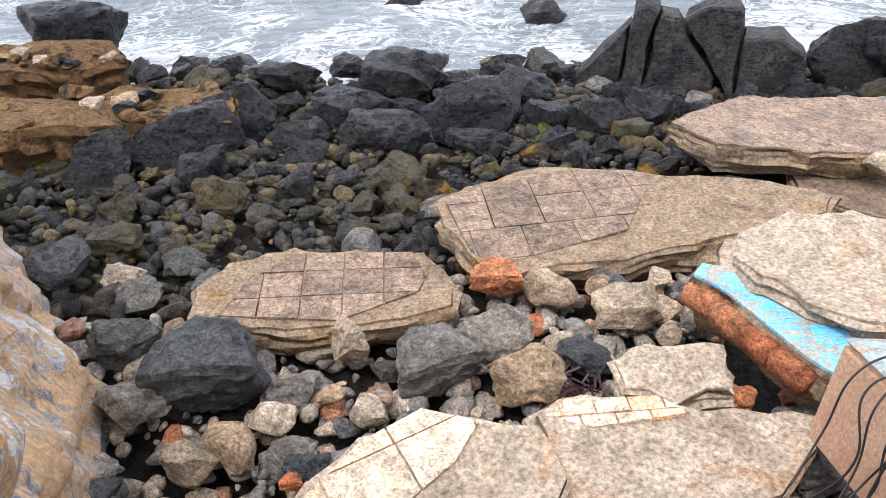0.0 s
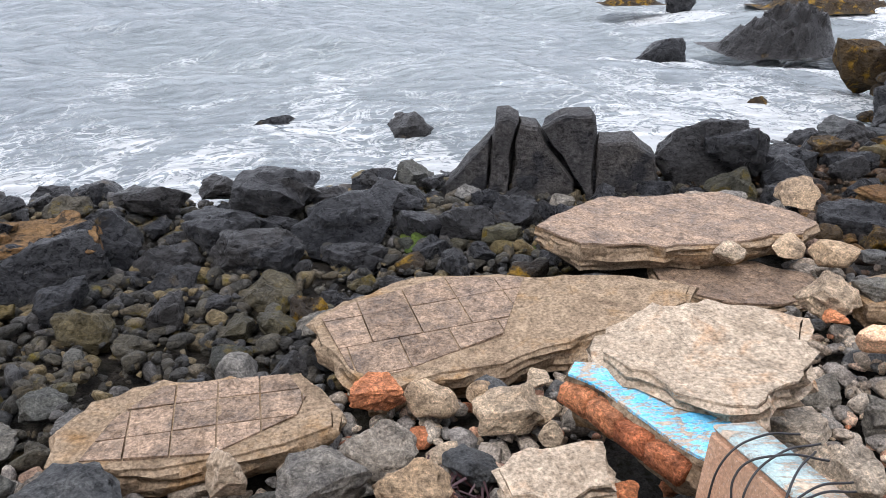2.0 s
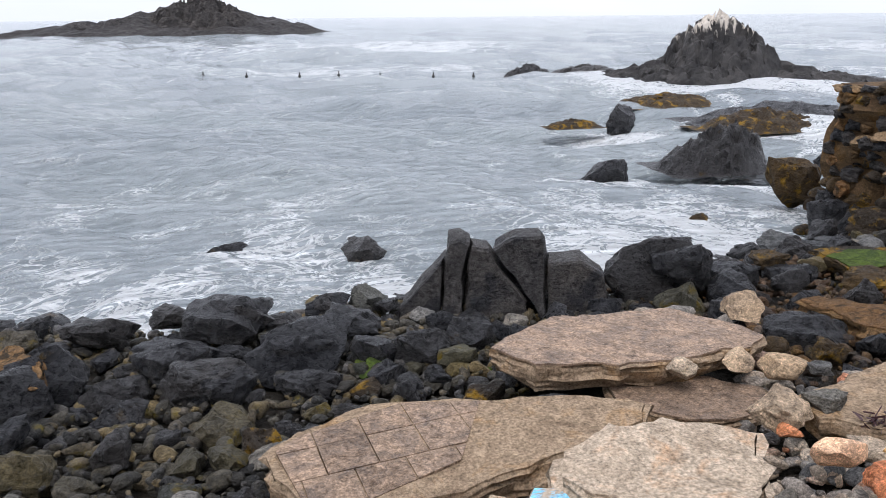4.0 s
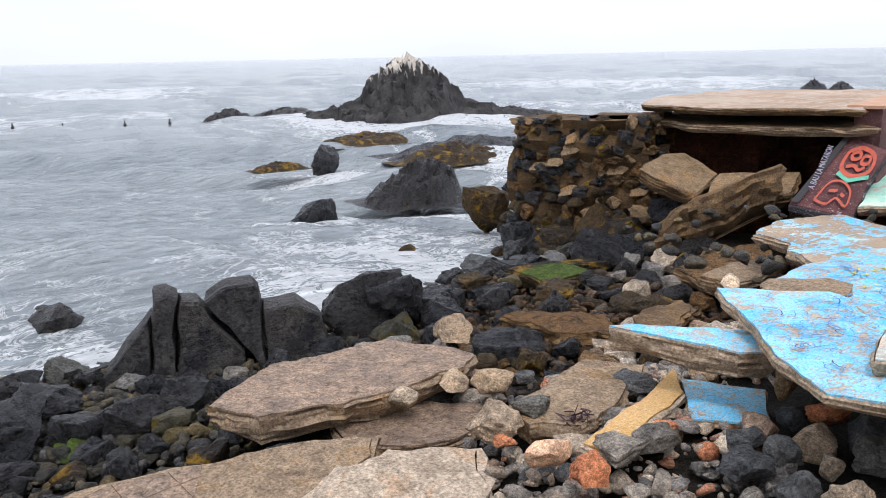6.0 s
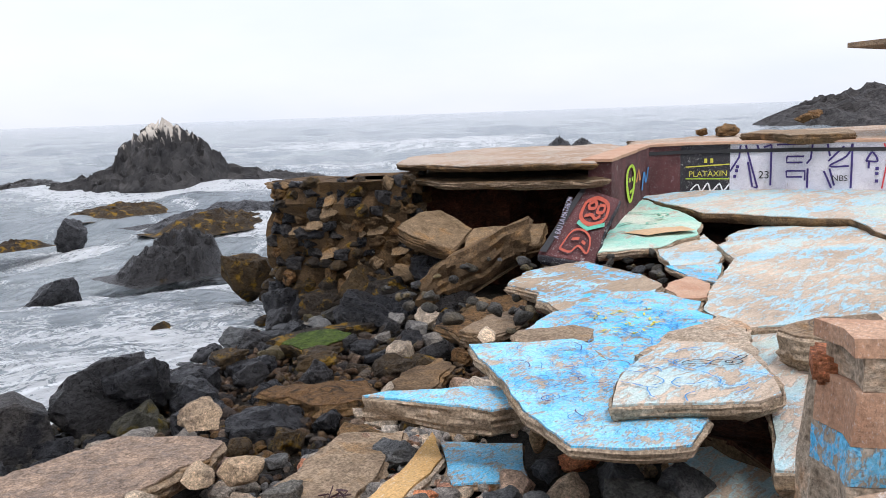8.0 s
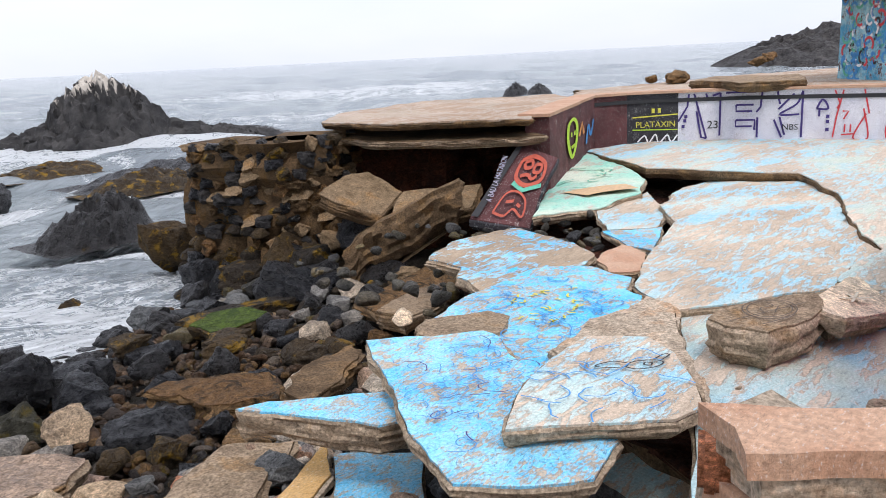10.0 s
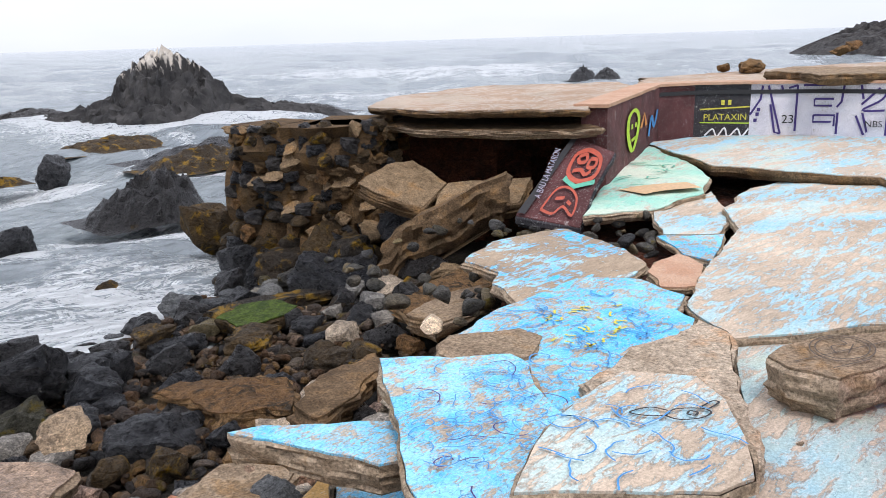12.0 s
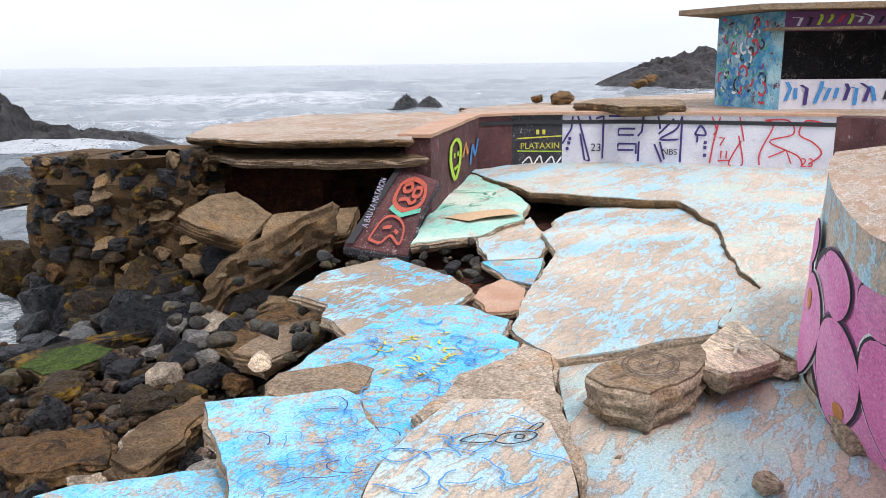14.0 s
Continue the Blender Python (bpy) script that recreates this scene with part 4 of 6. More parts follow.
# ---- the painted pool slabs ----
slab("painted_slab", [(7.3, 5.47, -1.18), (7.56, 5.2, -1.17), (7.68, 4.97, -1.17), (8.05, 4.62, -1.16), (7.95, 4.35, -1.16), (7.62, 4.05, -1.15), (7.35, 3.56, -1.14), (7.2, 3.0, -1.14), (6.6, 2.5, -1.13), (6.11, 2.42, -1.13), (5.85, 2.66, -1.13), (5.6, 3.12, -1.14), (5.99, 3.75, -1.15), (6.6, 4.55, -1.16)], 0.16, BLUE, SANDCON, "large tilted slab with flaking sky-blue paint and dark scrawls", "slab", 0.12, 0.04, 21, 0.02, 0.04)
slab("painted_slab", [(6.1, 3.06, -0.98), (6.62, 3.3, -0.98), (7.3, 3.44, -0.98), (7.95, 3.46, -0.98), (8.2, 3.0, -0.98), (7.96, 2.66, -0.98), (7.45, 2.3, -0.98), (7.1, 2.12, -0.98), (6.85, 2.2, -0.98), (6.45, 2.68, -0.98)], 0.17, FADED, SANDCON, "thick concrete slab with blue-white paint resting on another slab", "slab", 0.1, 0.03, 22, 0.015, 0.04)
slab("bare_slab", [(7.85, 3.75, -1.13), (8.77, 3.84, -1.13), (9.27, 3.66, -1.13), (9.75, 3.7, -1.13), (9.6, 3.37, -1.13), (8.76, 2.94, -1.13), (8.21, 2.62, -1.13), (7.47, 2.2, -1.13), (7.1, 2.35, -1.13), (7.3, 3.0, -1.13)], 0.2, PALE, PALE, "sandy bare concrete slab with exposed gravel", "slab", 0.1, 0.04, 23, 0.03, 0.05)
slab("painted_slab", [(8.15, 5.4, -1.22), (8.9, 5.52, -1.22), (9.62, 5.56, -1.22), (10.37, 5.46, -1.22), (10.84, 4.92, -1.22), (10.6, 4.26, -1.22), (10.09, 4.1, -1.22), (9.95, 3.84, -1.22), (9.4, 3.7, -1.22), (8.6, 3.6, -1.22), (7.45, 3.62, -1.22), (7.6, 4.2, -1.22), (7.9, 4.5, -1.22), (8.62, 4.74, -1.22), (8.72, 5.0, -1.22)], 0.16, BRIGHT, SANDCON, "cracked slab in bright blue paint with yellow lettering", "slab", 0.12, 0.05, 24, 0.03, 0.05)
slab("broken_slab", [(7.75, 5.18, -1.21), (8.15, 5.42, -1.21), (8.7, 5.02, -1.21), (8.66, 4.72, -1.21), (8.2, 4.5, -1.21), (7.98, 4.6, -1.21), (7.7, 4.9, -1.21)], 0.18, CONCRETE, CONCRETE, "bare brown concrete wedge between two blue slabs", "slab", 0.1, 0.03, 81, 0.02, 0.04)
slab("painted_slab", [(10.5, 7.29, -1.34), (11.1, 7.52, -1.34), (11.75, 7.68, -1.34), (12.83, 7.26, -1.34), (12.56, 6.52, -1.35), (12.32, 5.97, -1.35), (11.91, 5.42, -1.36), (11.29, 5.33, -1.36), (10.68, 5.62, -1.36), (9.64, 5.78, -1.36), (10.0, 6.4, -1.35), (10.46, 6.67, -1.35)], 0.18, PATCHY, SANDCON, "brown concrete slab with patches of bright blue paint", "slab", 0.14, 0.08, 25, 0.04, 0.06)
slab("painted_slab", [(10.53, 4.2, -1.29), (12.0, 4.67, -1.31), (14.29, 5.24, -1.34), (15.74, 6.11, -1.39), (17.78, 6.51, -1.42), (19.08, 6.27, -1.41), (19.2, 4.87, -1.34), (18.9, 4.1, -1.27), (17.0, 3.2, -1.23), (15.0, 2.6, -1.21), (13.9, 2.25, -1.2), (13.1, 1.9, -1.19), (12.0, 2.12, -1.19), (11.3, 2.1, -1.19), (10.94, 2.34, -1.21), (10.33, 2.9, -1.24), (9.79, 3.37, -1.26), (10.04, 3.68, -1.27)], 0.2, FADED, SANDCON, "sunken slab of pool floor with worn pale blue paint", "slab", 0.16, 0.05, 26, 0.025, 0.03)
slab("painted_slab", [(13.93, 7.69, -1.39), (16.44, 8.79, -1.32), (20.72, 10.5, -1.17), (20.35, 9.46, -1.22), (17.99, 7.42, -1.32), (16.71, 6.94, -1.37), (15.02, 7.02, -1.39)], 0.2, MURAL, SANDCON, "tilted slab with a pastel green and orange mural", "slab", 0.16, 0.06, 27, 0.05, 0.05)
slab("painted_slab", [(15.19, 7.11, -1.47), (17.44, 7.11, -1.47), (15.73, 6.0, -1.47), (14.27, 5.54, -1.47), (13.87, 6.19, -1.47)], 0.18, FADED, SANDCON, "grey worn slab fragment", "slab", 0.14, 0.06, 28, 0.03, 0.05)
slab("painted_slab", [(13.47, 6.12, -1.42), (14.13, 5.39, -1.42), (12.68, 4.9, -1.42), (12.75, 5.34, -1.42)], 0.16, BRIGHT, SANDCON, "small slab with light blue paint", "slab", 0.12, 0.04, 29, 0.03, 0.05)
slab("broken_slab", [(11.47, 5.17, -1.33), (12.41, 5.26, -1.33), (12.2, 4.8, -1.33), (11.34, 4.46, -1.33), (11.0, 4.76, -1.33)], 0.16, TERRACOTTA, CONCRETE, "pinkish broken slab wedged in the crack", "slab", 0.1, 0.06, 30, 0.04, 0.05)
slab("painted_slab", [(5.88, 5.65, -1.38), (6.12, 5.53, -1.38), (6.64, 5.01, -1.38), (6.89, 4.68, -1.38), (6.6, 4.26, -1.38), (6.31, 4.41, -1.38), (6.1, 5.0, -1.38)], 0.26, BLUE, SANDCON, "wedge of concrete with blue top among the stones", "slab", 0.1, 0.05, 31, 0.015, 0.07)
slab("painted_slab", [(6.64, 5.34, -2.05), (7.13, 4.66, -2.05), (6.48, 4.14, -2.05), (5.98, 4.63, -2.05)], 0.12, BLUE, SANDCON, "low faded blue slab between rubble", "slab", 0.12, 0.03, 32, 0.02, 0.04)
slab("loose_slab", [(8.86, 2.73, -0.96), (9.42, 2.58, -0.96), (10.07, 2.09, -0.96), (9.72, 1.97, -0.96), (9.2, 2.03, -0.96), (8.73, 2.18, -0.96), (8.71, 2.51, -0.96)], 0.4, CONCRETE, SANDCON, "loose layered concrete chunk with a circle scratched on it", "slab", 0.07, 0.08, 33, 0.015, 0.07)
slab("loose_slab", [(10.09, 2.09, -0.97), (11.27, 2.08, -1.1), (12.15, 1.82, -1.26), (11.61, 1.51, -1.28), (10.61, 1.48, -1.19), (9.57, 1.74, -1.02), (9.54, 1.92, -0.96)], 0.22, PALETILE, SANDCON, "leaning slab fragment with pale scratched drawing", "slab", 0.09, 0.04, 34, 0.02, 0.04)

# intact pool floor beyond the crack, and the near floor
slab("pool_floor", [(20.9, 10.5, -1.15), (19.68, 8.97, -1.15), (18.49, 7.57, -1.15), (18.64, 5.64, -1.15), (18.74, 4.54, -1.15), (18.1, 4.11, -1.15), (16.59, 3.32, -1.15), (14.62, 2.73, -1.15), (13.7, 2.42, -1.15), (12.98, 2.05, -1.15), (11.99, 2.2, -1.15), (11.31, 2.17, -1.15), (10.58, 1.29, -1.15), (14.38, -0.04, -1.15), (26.69, -0.97, -1.15), (25.48, 2.57, -1.15), (23.55, 9.52, -1.15)], 0.22, FLOORPAINT, BROWNCON, "worn pool floor with faded blue and sandy paint, cracked along its edge", "floor", 0.16, 0.06, 36, 0.02, 0.04, 0.015, "", "structure")
slab("pool_floor", [(9.98, 3.44, -1.34), (11.33, 2.36, -1.34), (11.42, 1.48, -1.34), (10.3, 1.15, -1.34), (9.11, 0.09, -1.34), (7.49, 0.13, -1.34), (6.47, 1.93, -1.34), (7.8, 2.43, -1.34)], 0.25, FLOORPAINT, SANDCON, "near pool floor with faded blue flaking paint", "floor", 0.25, 0.05, 37, 0.02, 0.04, 0.015, "", "structure")
slab("pool_floor", [(9.63, 2.9, -1.44), (9.9, -1.7, -1.44), (25.12, -2.14, -1.44), (25.12, 4.05, -1.44), (14.5, 3.78, -1.44)], 0.3, FLOORPAINT, SANDCON, "sunken painted floor of the pool", "floor", 0.4, 0.05, 35, 0.02, 0.04, 0.015, "", "structure")
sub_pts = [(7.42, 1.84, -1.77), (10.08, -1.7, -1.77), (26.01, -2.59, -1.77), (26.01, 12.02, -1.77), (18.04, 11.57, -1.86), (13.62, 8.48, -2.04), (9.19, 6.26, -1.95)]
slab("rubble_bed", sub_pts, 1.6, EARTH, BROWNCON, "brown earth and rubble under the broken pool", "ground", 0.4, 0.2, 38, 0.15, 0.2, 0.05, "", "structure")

# ---- pool wall ----
WALLPATH = [(16.18, 8.65), (21.85, 10.6), (22.73, 10.07), (23.26, 9.36), (24.15, 7.41), (24.63, 5.38), (24.94, 2.37)]
WT, WB, BEND = 0.149, -1.24, [(23.48, 8.92)][0]
wall = thing("wall_pool", (0, 0, 0), "curved pool wall covered in graffiti", "wall", kind="structure")
part("dark_section", strip_wall(WALLPATH[0:3], WB - 0.3, WT, 0.5, 3), MAROON, wall)
part("black_section", strip_wall(WALLPATH[2:4] + [BEND], WB, WT, 0.5, 4), BLACKPAINT, wall)
part("white_section", strip_wall([BEND] + WALLPATH[4:], WB, WT, 0.5, 5), WHITEWASH, wall)
part("orange_section", strip_wall([(24.94, 2.37), (24.77, 1.57), (24.06, 1.13)], WB, WT, 0.5, 6), MAROON, wall)
part("dark_rail", strip_wall([(p[0] - 0.03, p[1] - 0.02) for p in WALLPATH[1:]], WT - 0.24, WT - 0.14, 0.02, 7), BLACK, wall)
part("cap", strip_wall([(p[0] - 0.06, p[1] - 0.05) for p in WALLPATH], WT + 0.003, WT + 0.07, 0.66, 8, 0.3, 0.03), TERRACOTTA, wall)

# ---- terrace ----
deck = [(14.09, 13.05, 0.18), (13.9, 11.44, 0.18), (14.5, 10.07, 0.18), (15.52, 8.57, 0.18)]
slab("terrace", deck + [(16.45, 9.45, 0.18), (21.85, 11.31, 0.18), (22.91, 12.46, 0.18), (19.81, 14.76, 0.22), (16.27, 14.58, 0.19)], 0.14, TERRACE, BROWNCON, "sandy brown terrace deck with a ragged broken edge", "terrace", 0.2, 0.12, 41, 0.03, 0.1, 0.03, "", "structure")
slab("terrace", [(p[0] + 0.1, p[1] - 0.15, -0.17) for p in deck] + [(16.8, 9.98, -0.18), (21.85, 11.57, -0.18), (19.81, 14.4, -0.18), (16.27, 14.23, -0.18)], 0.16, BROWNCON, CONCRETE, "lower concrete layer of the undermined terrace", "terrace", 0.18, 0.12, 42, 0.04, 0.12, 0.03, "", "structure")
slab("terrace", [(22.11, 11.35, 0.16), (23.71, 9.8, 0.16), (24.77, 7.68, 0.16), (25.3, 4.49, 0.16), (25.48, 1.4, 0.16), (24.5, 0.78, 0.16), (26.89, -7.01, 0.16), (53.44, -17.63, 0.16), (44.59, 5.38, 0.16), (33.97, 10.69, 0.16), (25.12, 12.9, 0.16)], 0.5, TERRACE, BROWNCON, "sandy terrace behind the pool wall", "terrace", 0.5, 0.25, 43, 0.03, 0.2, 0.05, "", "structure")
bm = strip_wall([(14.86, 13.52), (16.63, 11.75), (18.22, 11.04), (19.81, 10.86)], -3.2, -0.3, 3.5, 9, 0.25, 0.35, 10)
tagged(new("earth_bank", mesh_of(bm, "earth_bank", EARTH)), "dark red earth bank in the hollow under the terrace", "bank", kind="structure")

# rubble stone wall with its single stones
MW = [(12.2, 15.4), (12.3, 14.2), (12.8, 13.1), (13.6, 12.4), (14.6, 12.9), (15.6, 13.6)]
stone_wall = thing("stone_wall", (0, 0, 0), "ruined rubble-stone sea wall with mortar and yellow-brown weed", "wall")
part("mortar_core", strip_wall(MW, -3.5, -0.12, 1.6, 14, 0.18, 0.4, 14), MORTAR, stone_wall)
stone_data = [mesh_of(hull_rock(300 + k, 0.05, 0.12, 12, 0.7), "stone", m) for k, m in enumerate([BASALT, DAMP, SPLITSTONE, CONGLOM, DAMP, MORTAR, SPLITSTONE, WEED])]
weed_data = [mesh_of(round_rock(400 + k), "weed_stone", WEED) for k in range(3)]
rnd = random.Random(12)
for a, b in zip(MW, MW[1:]):
    L = math.dist(a, b)
    tdir = Vector((b[0] - a[0], b[1] - a[1], 0)).normalized()
    out = Vector((tdir.y, -tdir.x, 0))
    z = -3.4
    while z < -0.25:
        u = rnd.uniform(0, 0.15)
        hgt = rnd.uniform(0.16, 0.3)
        while u < L:
            wd = rnd.uniform(0.18, 0.42)
            low = z < -1.7
            if rnd.random() < 0.14:
                u += wd
                continue
            ob = new("stone", rnd.choice(weed_data) if low and rnd.random() < 0.5 else rnd.choice(stone_data))
            p = Vector((a[0], a[1], z)) + tdir * (u + wd / 2) + out * (rnd.uniform(-0.15, 0.02) + (0.35 if low else 0.0) * (-1.7 - z))
            w0 = 0.4 * n3((p.x, p.y, z), 2, 14)
            ob.matrix_basis = Matrix.LocRotScale(p - out * w0, Euler((rnd.uniform(-0.2, 0.2), rnd.uniform(-0.2, 0.2), math.atan2(tdir.y, tdir.x) + rnd.uniform(-0.2, 0.2))), (wd * 1.12, 0.42, hgt * rnd.uniform(0.95, 1.4)))
            ob.parent = stone_wall
            u += wd * 1.02
        z += hgt

# ---- fallen masonry in the hollow ----
slab("fallen_slab", [(12.0, 10.5, -1.9), (12.36, 10.22, -1.55), (12.95, 9.6, -1.12), (13.5, 8.96, -0.74), (13.85, 9.22, -0.78), (13.25, 9.95, -1.2), (12.55, 10.6, -1.7)], 0.85, BROWNCON, BROWNCON, "thick slab of coarse brown aggregate leaning on the rubble", "slab", 0.1, 0.07, 51, 0.05, 0.14)
slab("fallen_slab", [(12.96, 10.19, -1.46), (13.74, 10.52, -1.09), (15.04, 9.57, -1.09), (14.11, 9.15, -1.35)], 0.3, DAMP, BROWNCON, "tan concrete slab fallen from the terrace", "slab", 0.14, 0.06, 52, 0.03, 0.08)
slab("fallen_slab", [(12.1, 11.14, -0.89), (13.17, 11.52, -0.76), (13.87, 11.54, -0.78), (13.88, 10.66, -1.13), (12.98, 10.45, -1.42), (12.39, 10.74, -1.14)], 0.25, DAMP, BROWNCON, "tan slab with black scribbled graffiti in the hollow", "slab", 0.14, 0.06, 53, 0.03, 0.08)
maroon_slab = slab("fallen_wall_panel", [(15.66, 9.04, -0.36), (15.72, 8.2, -0.6), (14.87, 8.06, -1.06), (14.06, 7.84, -1.64), (13.44, 8.7, -1.42)], 0.22, MAROON, BLACKPAINT, "fallen wall panel painted maroon with red graffiti faces", "wall panel", 0.16, 0.02, 54, 0.01, 0.03)
slab("fallen_slab", [(10.42, 8.71, -2.15), (12.57, 9.08, -2.15), (13.1, 8.92, -2.15), (12.07, 8.04, -2.15), (11.05, 7.77, -2.15), (10.0, 7.78, -2.15)], 0.22, CONGLOM, BROWNCON, "damp brown slab sloping to the stones", "slab", 0.14, 0.06, 55, 0.03, 0.07)
slab("fallen_slab", [(9.77, 7.64, -1.95), (10.81, 7.87, -1.95), (11.36, 7.75, -1.95), (10.99, 7.23, -1.95), (9.72, 7.09, -1.95)], 0.24, CONCRETE, CONCRETE, "broken strip of grey concrete on the brown slab", "slab", 0.12, 0.06, 56, 0.03, 0.07)
slab("mossy_slab", [(9.03, 11.01, -2.48), (9.54, 11.18, -2.48), (10.03, 10.95, -2.48), (10.1, 10.45, -2.48), (9.59, 10.21, -2.48), (9.01, 10.41, -2.48)], 0.25, MOSS, WEED, "flat slab covered in bright green moss at the waterline", "slab", 0.12, 0.1, 57, 0.05, 0.08)
slab("weedy_beam", [(9.21, 11.67, -2.62), (10.15, 11.77, -2.62), (11.4, 11.32, -2.62), (11.29, 11.03, -2.62), (10.4, 11.16, -2.62), (9.2, 11.32, -2.62)], 0.25, WEED, WEED, "dark weed-covered beam lying at the waterline", "beam", 0.12, 0.1, 58, 0.05, 0.08)
slab("broken_slab", [(6.78, 8.66, -2.25), (7.15, 8.74, -2.25), (8.0, 7.9, -2.25), (7.85, 7.5, -2.25), (7.4, 7.01, -2.25), (6.99, 7.56, -2.25)], 0.4, CONGLOM, CONGLOM, "rough ochre conglomerate block on the shore", "slab", 0.1, 0.12, 59, 0.09, 0.12)
slab("broken_slab", [(7.16, 6.62, -1.95), (7.95, 6.99, -1.95), (8.72, 7.08, -1.95), (8.4, 6.64, -1.95), (7.7, 6.33, -1.95), (7.21, 6.28, -1.95)], 0.3, BROWNCON, BROWNCON, "brown concrete slab tilted among stones", "slab", 0.1, 0.1, 60, 0.06, 0.1)
slab("foundation", [(7.59, 3.3, -1.95), (7.96, 3.01, -1.95), (7.95, 2.18, -1.95), (7.32, 1.81, -1.95), (6.62, 2.75, -1.95)], 0.5, FADED, CONCRETE, "broken edge of pool floor with rough pale concrete", "slab", 0.12, 0.08, 61, 0.03, 0.08)

HEROES = [
    ([(-1.53, 4.02, -2.45, 0.78, 0.53), (-2.03, 3.77, -2.45, 0.55, 0.37), (-0.05, 4.13, -2.45, 0.62, 0.42), (0.33, 4.46, -2.45, 0.57, 0.38), (0.96, 4.25, -2.45, 0.42, 0.28), (-0.82, 3.29, -2.45, 0.28, 0.21), (-0.94, 3.37, -2.45, 0.32, 0.24), (-2.26, 4.54, -2.45, 0.33, 0.21), (-2.25, 4.41, -2.45, 0.52, 0.33), (-3.16, 5.42, -2.45, 0.59, 0.34), (-0.39, 4.21, -2.45, 0.24, 0.16), (-3.11, 4.77, -2.45, 0.29, 0.17), (2.75, 6.82, -2.45, 0.35, 0.2), (1.3, 5.08, -2.45, 0.41, 0.25)], GREY, "grey-blue angular stone with pale veins"),
    ([(-1.26, 3.4, -2.4, 0.38, 0.27), (-1.07, 3.65, -2.4, 0.32, 0.22), (0.8, 5.05, -2.4, 0.4, 0.25), (0.51, 3.98, -2.4, 0.53, 0.37), (1.32, 4.73, -2.4, 0.56, 0.35), (1.61, 4.77, -2.4, 0.31, 0.19), (-0.75, 3.9, -2.4, 0.19, 0.13), (1.2, 5.1, -2.4, 0.27, 0.17), (1.7, 5.26, -2.4, 0.21, 0.13), (-0.48, 3.72, -2.4, 0.26, 0.18), (-1.49, 3.31, -2.4, 0.34, 0.25), (1.59, 4.53, -2.4, 0.21, 0.14), (0.41, 5.14, -2.4, 0.36, 0.22)], TAN, "pale tan weathered stone on the shingle"),
    ([(4.38, 5.62, -2.15, 0.57, 0.32), (5.52, 8.03, -2.15, 0.54, 0.29), (4.01, 6.66, -2.15, 0.33, 0.23), (4.67, 6.73, -2.15, 0.37, 0.2), (5.01, 6.43, -2.15, 0.43, 0.23), (6.38, 3.65, -2.15, 0.45, 0.29), (6.39, 2.7, -2.15, 0.5, 0.29), (6.13, 3.33, -2.15, 0.21, 0.23), (5.44, 4.75, -2.15, 0.28, 0.16), (7.24, 4.51, -2.15, 0.38, 0.38)], TAN, "tan and ochre stone among the rubble"),
    ([(5.8, 3.94, -2.1, 0.42, 0.31), (5.91, 3.67, -2.1, 0.37, 0.29), (6.84, 3.4, -2.1, 0.54, 0.3), (5.49, 3.69, -2.1, 0.46, 0.26), (5.28, 4.46, -2.1, 0.48, 0.27), (4.86, 5.66, -2.1, 0.4, 0.22), (6.89, 2.79, -2.1, 0.61, 0.34), (5.53, 3.22, -2.1, 0.4, 0.23), (4.9, 4.52, -2.1, 0.41, 0.23), (6.48, 3.05, -2.1, 0.65, 0.36), (5.29, 6.3, -2.1, 0.28, 0.16), (6.72, 4.05, -2.1, 0.35, 0.19)], GREY, "grey rounded beach stone"),
    ([(4.46, 4.42, -2.1, 0.37, 0.21), (6.96, 3.88, -2.1, 0.42, 0.28), (4.26, 5.3, -2.1, 0.21, 0.12), (5.66, 4.68, -2.1, 0.22, 0.12)], BRICKRED, "worn orange brick rubble among stones"),
    ([(1.83, 3.75, -2.3, 0.23, 0.15), (2.16, 3.77, -2.3, 0.16, 0.1), (0.4, 5.03, -2.3, 0.41, 0.25), (1.32, 4.76, -2.3, 0.13, 0.08), (-0.86, 3.11, -2.3, 0.14, 0.1), (-1.25, 3.51, -2.3, 0.11, 0.08)], BRICKRED, "worn orange brick rubble among stones"),
    ([(6.36, 7.9, -2.75, 1.04, 0.61), (6.0, 8.99, -2.75, 0.61, 0.49), (8.84, 7.29, -2.75, 0.64, 0.44), (6.09, 10.53, -2.75, 1.04, 0.85), (6.63, 10.01, -2.75, 0.86, 0.47), (10.41, 9.33, -2.75, 0.79, 0.42), (9.74, 9.72, -2.75, 0.53, 0.34), (7.73, 10.15, -2.75, 0.66, 0.37), (10.9, 10.27, -2.75, 0.48, 0.4), (9.55, 9.22, -2.75, 0.59, 0.32), (7.42, 9.34, -2.75, 0.62, 0.34), (6.62, 9.52, -2.75, 0.46, 0.25)], BASALT, "dark angular boulder on the shore below the pool"),
    ([(8.99, 9.97, -2.75, 0.69, 0.37), (10.86, 10.24, -2.75, 0.43, 0.31), (8.08, 11.23, -2.75, 0.63, 0.34), (9.85, 9.46, -2.75, 0.52, 0.28), (8.71, 9.71, -2.75, 0.75, 0.4), (10.33, 9.11, -2.75, 0.44, 0.23), (9.04, 9.11, -2.75, 0.49, 0.26)], WEED, "stone overgrown with yellow-brown seaweed"),
]
for rows, mat, label in HEROES:
    for x, y, z, w, h in rows:
        rock(x, y, z, w, h, mat, "stone", label, "round" if mat in (TAN, WEED) and w < 0.5 else "hull", seed=9)
for (x, y, z, w, h) in [(9.42, 6.88, -1.9, 0.37, 0.2)] + [(4.36, 4.83, -2.1, 0.43, 0.25)]:
    rock(x, y, z, w, h, PALETILE if w > 0.2 else WHITEWASH, "stone", "white-stained rounded stone lying on the rubble", "round")
